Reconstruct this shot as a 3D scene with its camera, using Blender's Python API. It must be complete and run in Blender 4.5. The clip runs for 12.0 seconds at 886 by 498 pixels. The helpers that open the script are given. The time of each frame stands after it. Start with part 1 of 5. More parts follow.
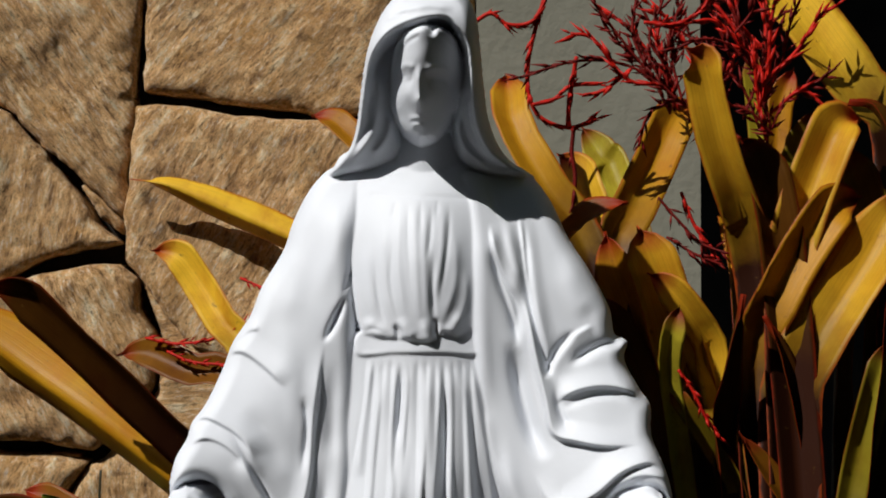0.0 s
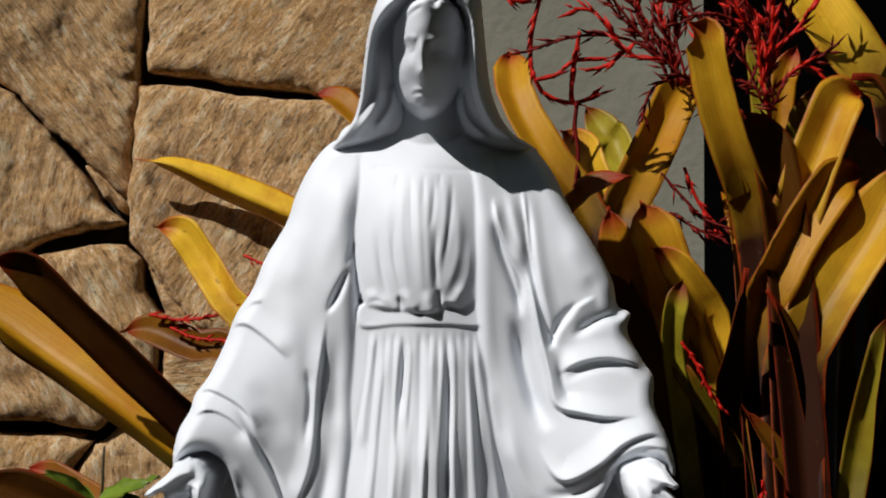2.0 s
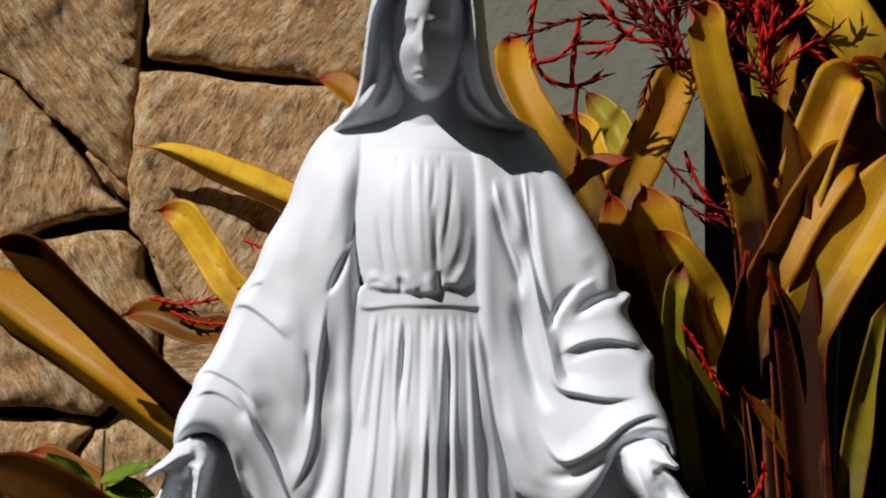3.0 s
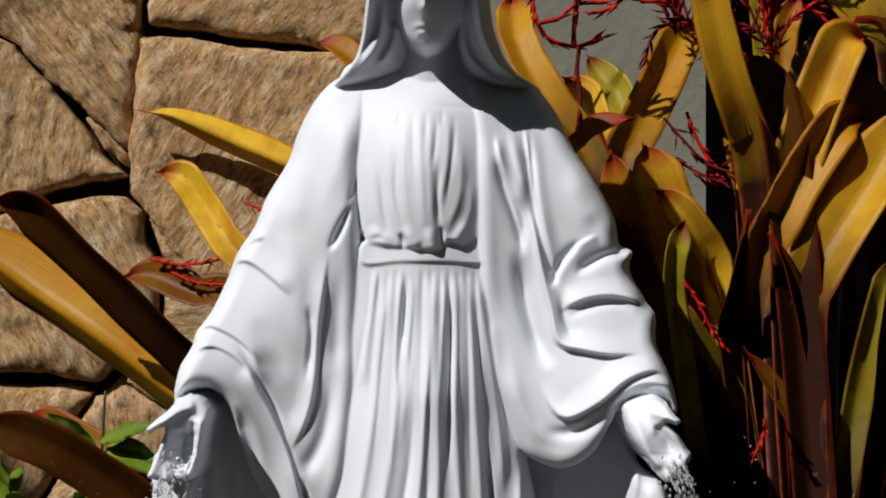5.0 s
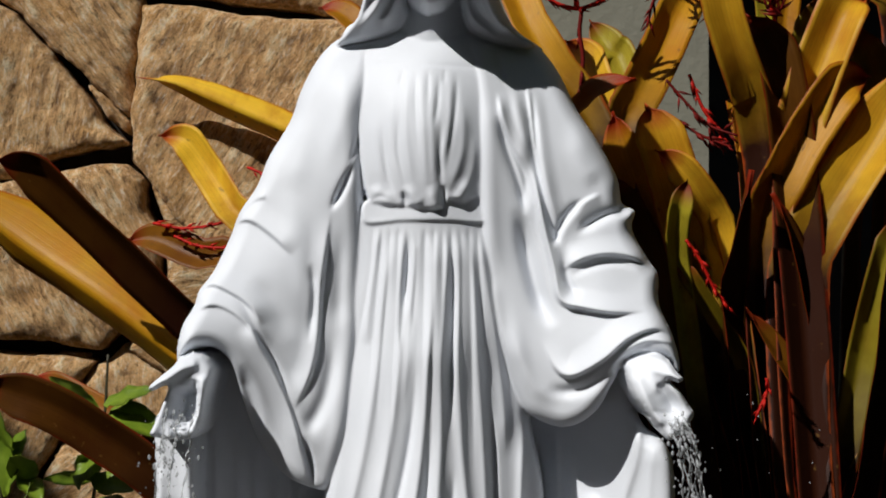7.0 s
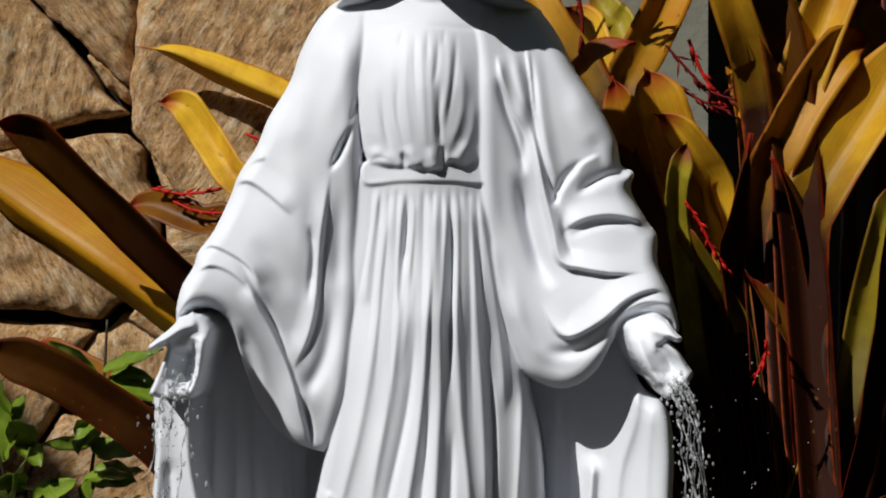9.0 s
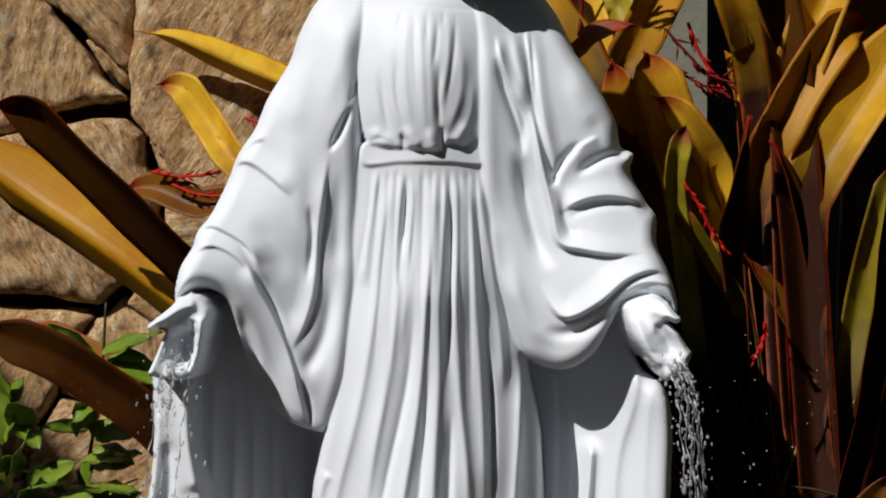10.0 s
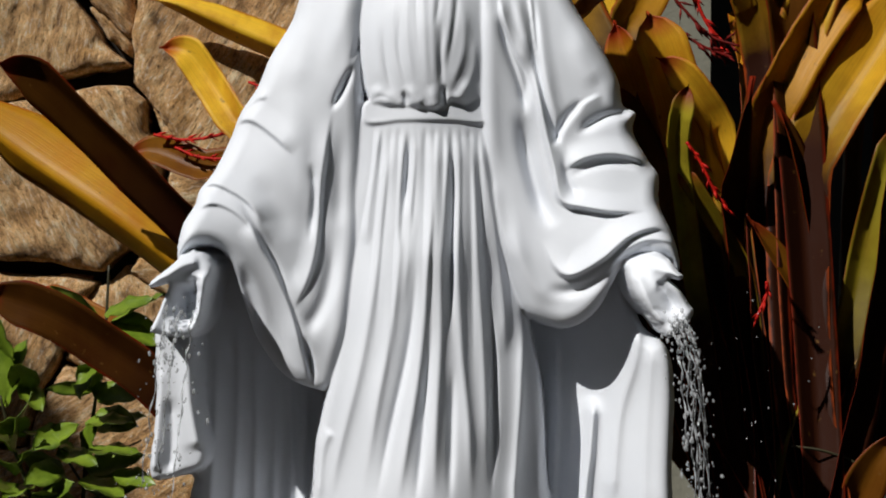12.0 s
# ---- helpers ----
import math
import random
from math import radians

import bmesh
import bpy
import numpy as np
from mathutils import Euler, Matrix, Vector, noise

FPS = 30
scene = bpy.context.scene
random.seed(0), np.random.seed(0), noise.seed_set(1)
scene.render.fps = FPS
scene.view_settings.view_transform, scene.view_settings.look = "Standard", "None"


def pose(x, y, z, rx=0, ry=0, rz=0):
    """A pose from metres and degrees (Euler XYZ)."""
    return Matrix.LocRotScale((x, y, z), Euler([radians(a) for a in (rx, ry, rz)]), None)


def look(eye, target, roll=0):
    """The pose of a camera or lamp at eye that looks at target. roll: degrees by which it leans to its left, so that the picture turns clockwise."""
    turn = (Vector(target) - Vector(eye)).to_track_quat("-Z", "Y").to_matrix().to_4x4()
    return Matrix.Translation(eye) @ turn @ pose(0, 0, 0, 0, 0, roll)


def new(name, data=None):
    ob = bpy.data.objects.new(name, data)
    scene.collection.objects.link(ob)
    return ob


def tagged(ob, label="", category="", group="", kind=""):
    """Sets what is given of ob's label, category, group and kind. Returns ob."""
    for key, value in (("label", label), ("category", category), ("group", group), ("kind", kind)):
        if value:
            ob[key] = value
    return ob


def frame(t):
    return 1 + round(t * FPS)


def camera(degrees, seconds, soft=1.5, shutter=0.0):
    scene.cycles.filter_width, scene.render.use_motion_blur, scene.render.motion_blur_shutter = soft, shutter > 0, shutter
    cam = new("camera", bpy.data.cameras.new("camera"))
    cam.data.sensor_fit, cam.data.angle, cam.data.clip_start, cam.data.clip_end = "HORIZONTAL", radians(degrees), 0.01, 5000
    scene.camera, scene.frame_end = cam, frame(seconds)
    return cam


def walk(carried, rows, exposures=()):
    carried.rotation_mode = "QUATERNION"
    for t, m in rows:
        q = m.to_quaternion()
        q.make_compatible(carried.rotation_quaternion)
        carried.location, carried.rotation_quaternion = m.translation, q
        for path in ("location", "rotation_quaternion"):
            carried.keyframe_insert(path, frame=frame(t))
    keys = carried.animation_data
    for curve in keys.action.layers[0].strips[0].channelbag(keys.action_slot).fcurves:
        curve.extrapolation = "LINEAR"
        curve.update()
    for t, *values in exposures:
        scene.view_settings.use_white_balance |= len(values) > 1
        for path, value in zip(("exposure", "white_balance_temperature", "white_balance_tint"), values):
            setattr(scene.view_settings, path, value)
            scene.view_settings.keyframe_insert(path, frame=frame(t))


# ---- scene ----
# ---- camera: a slow vertical slide down in front of the statue ----
cam = camera(27.0, 12.0, soft=1.9)
ROWS = [
    (0, 0.0027, -2.9453, 0.9784, 90.699, 0.090, -0.055),
    (0.5, 0.0070, -2.9437, 0.9691, 90.691, 0.121, 0.026),
    (1, 0.0035, -2.9417, 0.9589, 90.692, 0.140, -0.032),
    (1.5, 0.0013, -2.9435, 0.9474, 90.695, 0.081, -0.015),
    (2, 0.0051, -2.9458, 0.9370, 90.628, 0.116, 0.084),
    (2.5, 0.0029, -2.9435, 0.9231, 90.617, 0.122, 0.039),
    (3, 0.0036, -2.9444, 0.9130, 90.516, 0.104, 0.074),
    (5, 0.0000, -2.9412, 0.8598, 90.180, -0.008, 0.050),
    (5.5, 0.0014, -2.9424, 0.8556, 89.975, 0.028, 0.081),
    (6, 0.0001, -2.9407, 0.8374, 90.000, -0.000, -0.000),
    (6.5, 0.0005, -2.9408, 0.8294, 89.821, 0.049, 0.093),
    (7, 0.0014, -2.9399, 0.8151, 89.769, 0.031, 0.153),
    (9, 0.0016, -2.9400, 0.7705, 89.428, -0.008, 0.131),
    (9.5, 0.0008, -2.9383, 0.7622, 89.309, -0.015, 0.060),
    (10, 0.0001, -2.9404, 0.7482, 89.270, -0.101, 0.072),
    (10.5, 0.0004, -2.9393, 0.7364, 89.188, -0.079, 0.113),
    (11, 0.0016, -2.9393, 0.7270, 89.063, -0.019, 0.133),
    (11.5, 0.0035, -2.9398, 0.7135, 88.998, -0.059, 0.185),
    (12, 0.0057, -2.9423, 0.7009, 88.893, -0.152, 0.247),
]
walk(cam, [(t, pose(x, y, z, rx, ry, rz)) for t, x, y, z, rx, ry, rz in ROWS])

# ---- light: high sun from the left and front, clear sky ----
SUN = Vector((-0.50, -0.42, 0.76)).normalized()
scene.view_settings.exposure = -0.28
world = bpy.data.worlds.new("sky")
scene.world = world
world.use_nodes = True
wn = world.node_tree.nodes
sky = wn.new("ShaderNodeTexSky")
sky.sky_type, sky.sun_disc = "NISHITA", False
sky.sun_elevation = math.asin(SUN.z)
sky.sun_rotation = math.atan2(SUN.x, SUN.y)
world.node_tree.links.new(sky.outputs["Color"], wn["Background"].inputs["Color"])
sky.ozone_density = 3.0
wn["Background"].inputs["Strength"].default_value = 0.05
sun_data = bpy.data.lights.new("sun", "SUN")
sun_data.energy, sun_data.angle, sun_data.color = 5.0, radians(0.53), (1.0, 0.975, 0.935)
sun = new("sun", sun_data)
sun.matrix_world = look(SUN * 8, (0, 0, 0.8))


# ---- materials ----
def material(name, rough=0.6):
    m = bpy.data.materials.new(name)
    m.use_nodes = True
    b = m.node_tree.nodes["Principled BSDF"]
    b.inputs["Roughness"].default_value = rough
    return m, m.node_tree, b


def add(tree, kind, ins=None, **props):
    n = tree.nodes.new(kind)
    if "operation" in props:
        n.operation = props["operation"]
    if "data_type" in props:
        n.data_type, n.blend_type = props["data_type"], props["blend_type"]
    for k, v in (ins or {}).items():
        if isinstance(v, bpy.types.NodeSocket):
            tree.links.new(v, n.inputs[k])
        else:
            n.inputs[k].default_value = v
    return n


def ramp(tree, fac, stops):
    n = add(tree, "ShaderNodeValToRGB", {"Fac": fac})
    el = n.color_ramp.elements
    while len(el) < len(stops):
        el.new(0.5)
    for e, (p, c) in zip(el, stops):
        e.position, e.color = p, (*c, 1)
    return n.outputs["Color"]


def blend(tree, fac, a, b, how="MIX"):
    n = add(tree, "ShaderNodeMix", data_type="RGBA", blend_type=how)
    for i, v in ((0, fac), (6, a), (7, b)):
        if isinstance(v, bpy.types.NodeSocket):
            tree.links.new(v, n.inputs[i])
        else:
            n.inputs[i].default_value = v if i == 0 else (*v, 1)
    return n.outputs[2]


def coords(tree, scale=(1, 1, 1), turn=(0, 0, 0), kind="Object"):
    tc = add(tree, "ShaderNodeTexCoord")
    return add(tree, "ShaderNodeMapping", {"Vector": tc.outputs[kind], "Scale": scale, "Rotation": turn}).outputs["Vector"]


def grain(tree, vec, scale, detail=6, rough=0.6):
    return add(tree, "ShaderNodeTexNoise", {"Vector": vec, "Scale": scale, "Detail": detail, "Roughness": rough}).outputs["Fac"]


def relief(tree, bsdf, height, strength, distance=0.01):
    b = add(tree, "ShaderNodeBump", {"Height": height, "Strength": strength, "Distance": distance})
    tree.links.new(b.outputs["Normal"], bsdf.inputs["Normal"])


def make_plaster():
    m, t, b = material("white_statue_paint", 0.58)
    b.inputs["Specular IOR Level"].default_value = 0.35
    v = coords(t)
    big = grain(t, v, 7, 4)
    c = ramp(t, big, [(0.3, (0.735, 0.765, 0.82)), (0.7, (0.785, 0.815, 0.865))])
    t.links.new(c, b.inputs["Base Color"])
    relief(t, b, grain(t, v, 160, 3), 0.06, 0.002)
    return m


def make_stone():
    m, t, b = material("split_granite", 0.85)
    info = add(t, "ShaderNodeObjectInfo").outputs["Random"]
    tc = add(t, "ShaderNodeTexCoord").outputs["Object"]
    turn = add(t, "ShaderNodeCombineXYZ", {"Y": add(t, "ShaderNodeMath", {0: info, 1: 5.0}, operation="MULTIPLY").outputs[0]}).outputs[0]
    rot = add(t, "ShaderNodeMapping", {"Vector": tc, "Rotation": turn, "Location": turn}).outputs["Vector"]
    streak = add(t, "ShaderNodeMapping", {"Vector": rot, "Scale": (1, 1, 0.22)}).outputs["Vector"]
    patches = grain(t, rot, 5, 5, 0.6)
    lines = grain(t, streak, 42, 9, 0.72)
    warm = ramp(t, lines, [(0.36, (0.32, 0.18, 0.08)), (0.45, (0.64, 0.37, 0.155)), (0.54, (0.78, 0.49, 0.225)), (0.64, (0.86, 0.71, 0.46))])
    grey = ramp(t, lines, [(0.37, (0.26, 0.22, 0.18)), (0.48, (0.50, 0.43, 0.35)), (0.62, (0.80, 0.74, 0.64))])
    which = add(t, "ShaderNodeMath", {0: patches, 1: add(t, "ShaderNodeMath", {0: info, 1: -0.35}, operation="MULTIPLY_ADD").outputs[0]}, operation="ADD").outputs[0]
    k = ramp(t, which, [(0.2, (0, 0, 0)), (0.5, (1, 1, 1))])
    base = blend(t, k, grey, warm)
    rust = ramp(t, grain(t, rot, 9, 6, 0.7), [(0.52, (0, 0, 0)), (0.68, (1, 1, 1))])
    base = blend(t, rust, base, (0.60, 0.32, 0.10))
    speck = ramp(t, grain(t, rot, 240, 3), [(0.36, (0.2, 0.18, 0.16)), (0.5, (1, 1, 1))])
    base = blend(t, 0.4, base, speck, "MULTIPLY")
    fine = grain(t, streak, 120, 8, 0.8)
    base = blend(t, 0.85, base, ramp(t, fine, [(0.39, (0.22, 0.18, 0.14)), (0.46, (0.95, 0.93, 0.9)), (0.55, (1, 1, 1))]), "MULTIPLY")
    base = blend(t, ramp(t, fine, [(0.54, (0, 0, 0)), (0.62, (0.75, 0.75, 0.75))]), base, (0.86, 0.78, 0.64))
    crust = ramp(t, grain(t, rot, 14, 7, 0.75), [(0.34, (0.25, 0.2, 0.16)), (0.44, (1, 1, 1))])
    base = blend(t, 0.7, base, crust, "MULTIPLY")
    t.links.new(base, b.inputs["Base Color"])
    h = add(t, "ShaderNodeMath", {0: add(t, "ShaderNodeMath", {0: lines, 1: grain(t, rot, 30, 8, 0.7)}, operation="ADD").outputs[0], 1: fine}, operation="ADD").outputs[0]
    relief(t, b, h, 0.8, 0.012)
    return m


def make_leaf(name, low, mid, tipc, base_shade=True, gloss=0.22):
    m, t, b = material(name, 0.42)
    b.inputs["Specular IOR Level"].default_value = gloss
    info = add(t, "ShaderNodeObjectInfo").outputs["Random"]
    uv = add(t, "ShaderNodeTexCoord").outputs["UV"]
    sep = add(t, "ShaderNodeSeparateXYZ", {"Vector": uv})
    v = coords(t)
    shift = add(t, "ShaderNodeMath", {0: grain(t, v, 9, 4), 1: info}, operation="ADD").outputs[0]
    body = ramp(t, add(t, "ShaderNodeMath", {0: shift, 1: 0.5}, operation="MULTIPLY").outputs[0], [(0.25, low), (0.75, mid)])
    streak = add(t, "ShaderNodeMapping", {"Vector": uv, "Scale": (60, 1.5, 1)}).outputs["Vector"]
    lines = grain(t, streak, 1.0, 4)
    body = blend(t, 0.35, body, ramp(t, lines, [(0.3, (0.35, 0.3, 0.25)), (0.6, (1, 1, 1))]), "MULTIPLY")
    blush = ramp(t, grain(t, add(t, "ShaderNodeMapping", {"Vector": v, "Scale": (1, 1, 0.5)}).outputs["Vector"], 11, 5, 0.65), [(0.47, (0, 0, 0)), (0.70, (0.55, 0.55, 0.55))])
    body = blend(t, blush, body, tuple(a * b for a, b in zip(low, (0.85, 0.5, 0.6))))
    # Deep shade low in the rosette, painted as near black away from the tip.
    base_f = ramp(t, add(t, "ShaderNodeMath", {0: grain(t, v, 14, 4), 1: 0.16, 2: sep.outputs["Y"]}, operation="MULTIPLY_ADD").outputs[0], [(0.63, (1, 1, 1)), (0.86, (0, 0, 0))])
    if base_shade:
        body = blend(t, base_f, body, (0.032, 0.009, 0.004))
    wob = add(t, "ShaderNodeMath", {0: grain(t, v, 30, 5), 1: 0.03, 2: sep.outputs["Y"]}, operation="MULTIPLY_ADD").outputs[0]
    tipf = ramp(t, wob, [(0.960, (0, 0, 0)), (0.995, (1, 1, 1))])
    body = blend(t, tipf, body, tipc)
    edge = add(t, "ShaderNodeMath", {0: sep.outputs["X"], 1: 0.5}, operation="SUBTRACT").outputs[0]
    edge = add(t, "ShaderNodeMath", {0: edge}, operation="ABSOLUTE").outputs[0]
    rag = add(t, "ShaderNodeMath", {0: grain(t, v, 22, 5), 1: 0.16, 2: edge}, operation="MULTIPLY_ADD").outputs[0]
    ef = ramp(t, rag, [(0.53, (0, 0, 0)), (0.585, (0.8, 0.8, 0.8))])
    body = blend(t, ef, body, tipc)
    spots = ramp(t, grain(t, v, 55, 4), [(0.66, (0, 0, 0)), (0.74, (0.7, 0.7, 0.7))])
    body = blend(t, spots, body, (0.16, 0.08, 0.02))
    t.links.new(body, b.inputs["Base Color"])
    relief(t, b, lines, 0.25, 0.004)
    tr = add(t, "ShaderNodeBsdfTranslucent", {"Color": body})
    mix = add(t, "ShaderNodeMixShader", {0: 0.22, 1: b.outputs[0], 2: tr.outputs[0]})
    t.links.new(mix.outputs[0], t.nodes["Material Output"].inputs["Surface"])
    return m


def make_plain(name, lo, hi, rough=0.7, scale=20, bump=0.4, dist=0.004, gloss=0.5):
    m, t, b = material(name, rough)
    b.inputs["Specular IOR Level"].default_value = gloss
    v = coords(t)
    f = grain(t, v, scale, 6)
    t.links.new(ramp(t, f, [(0.3, lo), (0.7, hi)]), b.inputs["Base Color"])
    relief(t, b, grain(t, v, scale * 5, 5), bump, dist)
    return m


def make_water():
    m, t, b = material("clear_water", 0.03)
    b.inputs["Base Color"].default_value = (0.97, 0.98, 1, 1)
    b.inputs["Transmission Weight"].default_value = 1
    b.inputs["IOR"].default_value = 1.33
    clear = add(t, "ShaderNodeBsdfTransparent", {"Color": (0.97, 0.98, 0.98, 1)})
    froth = add(t, "ShaderNodeBsdfDiffuse", {"Color": (0.9, 0.92, 0.95, 1)})
    body = add(t, "ShaderNodeMixShader", {0: 0.30, 1: clear.outputs[0], 2: froth.outputs[0]})
    shine = add(t, "ShaderNodeBsdfGlossy", {"Color": (1, 1, 1, 1), "Roughness": 0.12})
    edge = add(t, "ShaderNodeFresnel", {"IOR": 1.33})
    mix = add(t, "ShaderNodeMixShader", {0: edge.outputs[0], 1: body.outputs[0], 2: shine.outputs[0]})
    t.links.new(mix.outputs[0], t.nodes["Material Output"].inputs["Surface"])
    return m


PLASTER = make_plaster()
STONE = make_stone()
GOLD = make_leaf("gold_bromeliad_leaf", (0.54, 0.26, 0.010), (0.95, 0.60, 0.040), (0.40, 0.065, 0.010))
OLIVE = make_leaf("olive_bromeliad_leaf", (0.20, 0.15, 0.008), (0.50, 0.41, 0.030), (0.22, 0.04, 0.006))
# Leaves standing in shade get this darkened bronze; the shade is in the colour.
BRONZE_SHADE = make_leaf("bronze_leaf_shade_toned", (0.050, 0.016, 0.003), (0.110, 0.042, 0.005), (0.20, 0.018, 0.005), gloss=0.05)
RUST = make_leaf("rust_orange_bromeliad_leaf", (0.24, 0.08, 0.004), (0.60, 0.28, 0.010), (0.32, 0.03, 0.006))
# Same gold, without the painted shade at the leaf base.
GOLD_UNSHADED = make_leaf("gold_leaf_no_base_shade", (0.54, 0.26, 0.010), (0.95, 0.60, 0.040), (0.40, 0.065, 0.010), False)
AMBER = make_leaf("amber_bromeliad_leaf", (0.12, 0.040, 0.003), (0.30, 0.12, 0.006), (0.25, 0.03, 0.006), False)
STUCCO = make_plain("grey_stucco", (0.205, 0.20, 0.155), (0.245, 0.24, 0.19), 0.9, 6, 0.5, 0.006)
JOINT = make_plain("dark_joint_mortar", (0.022, 0.015, 0.010), (0.045, 0.032, 0.02), 0.95, 40)
SOIL = make_plain("dark_garden_soil", (0.02, 0.014, 0.009), (0.05, 0.035, 0.02), 0.95, 30, 0.8, 0.01)
# Near black: the opening's shade is put into the wall colour.
DARKWALL = make_plain("inner_wall_shade_colour", (0.03, 0.025, 0.02), (0.05, 0.04, 0.035), 0.9, 8)
RED = make_plain("red_flower_bract", (0.26, 0.004, 0.003), (0.60, 0.018, 0.008), 0.5, 60, 0.2, gloss=0.15)
WINE = make_plain("dried_wine_red_bract", (0.06, 0.005, 0.004), (0.22, 0.012, 0.009), 0.5, 60, 0.2, gloss=0.12)
GREEN = make_plain("fresh_green_leaf", (0.075, 0.13, 0.008), (0.19, 0.27, 0.02), 0.4, 25, 0.25)
STEM = make_plain("brown_green_stem", (0.025, 0.02, 0.008), (0.05, 0.045, 0.015), 0.6, 40)
SKY_SCREEN = make_plain("sky_screen_hedge", (0.02, 0.035, 0.01), (0.06, 0.09, 0.025), 0.8, 12, 1.0, 0.05)
WATER = make_water()


# ---- shape helpers ----
def part(name, me, mat, parent=None, label=""):
    """One mesh object (from a bmesh or mesh), under a thing or a part."""
    if isinstance(me, bmesh.types.BMesh):
        data = bpy.data.meshes.new(name)
        me.to_mesh(data)
        me.free()
        me = data
    if mat and not me.materials:
        me.materials.append(mat)
    ob = new(name, me)
    if parent:
        ob.parent = parent
    return tagged(ob, label)


def mesh_of(name, verts, faces, smooth=True):
    me = bpy.data.meshes.new(name)
    me.from_pydata(verts, [], faces)
    if smooth:
        me.polygons.foreach_set("use_smooth", [True] * len(me.polygons))
    me.update()
    return me


def spline(pts, n=12, closed=False):
    """Catmull-Rom curve through the control points."""
    p = np.array(pts, float)
    if closed:
        q = np.vstack([p[-1], p, p[0], p[1]])
    else:
        q = np.vstack([2 * p[0] - p[1], p, 2 * p[-1] - p[-2]])
    out = []
    u = np.linspace(0, 1, n, endpoint=False)[:, None]
    for a, b, c, d in zip(q[:-3], q[1:-2], q[2:-1], q[3:]):
        out.append(0.5 * (2 * b + (c - a) * u + (2 * a - 5 * b + 4 * c - d) * u ** 2 + (3 * b - a - 3 * c + d) * u ** 3))
    if not closed:
        out.append(p[-1:])
    return np.vstack(out)


def near(x, z, curve):
    """Distance to an open polyline, how far along it (0 to 1) and on which side."""
    best = np.full(x.shape, 9.0)
    along, side = np.zeros(x.shape), np.ones(x.shape)
    n = len(curve) - 1
    for i in range(n):
        (ax, az), (bx, bz) = curve[i], curve[i + 1]
        dx, dz = bx - ax, bz - az
        q = dx * dx + dz * dz + 1e-12
        k = np.clip(((x - ax) * dx + (z - az) * dz) / q, 0, 1)
        d = np.hypot(x - ax - k * dx, z - az - k * dz)
        hit = d < best
        best = np.where(hit, d, best)
        along = np.where(hit, (i + k) / n, along)
        side = np.where(hit, np.sign(dx * (z - az) - dz * (x - ax)), side)
    return best, along, side


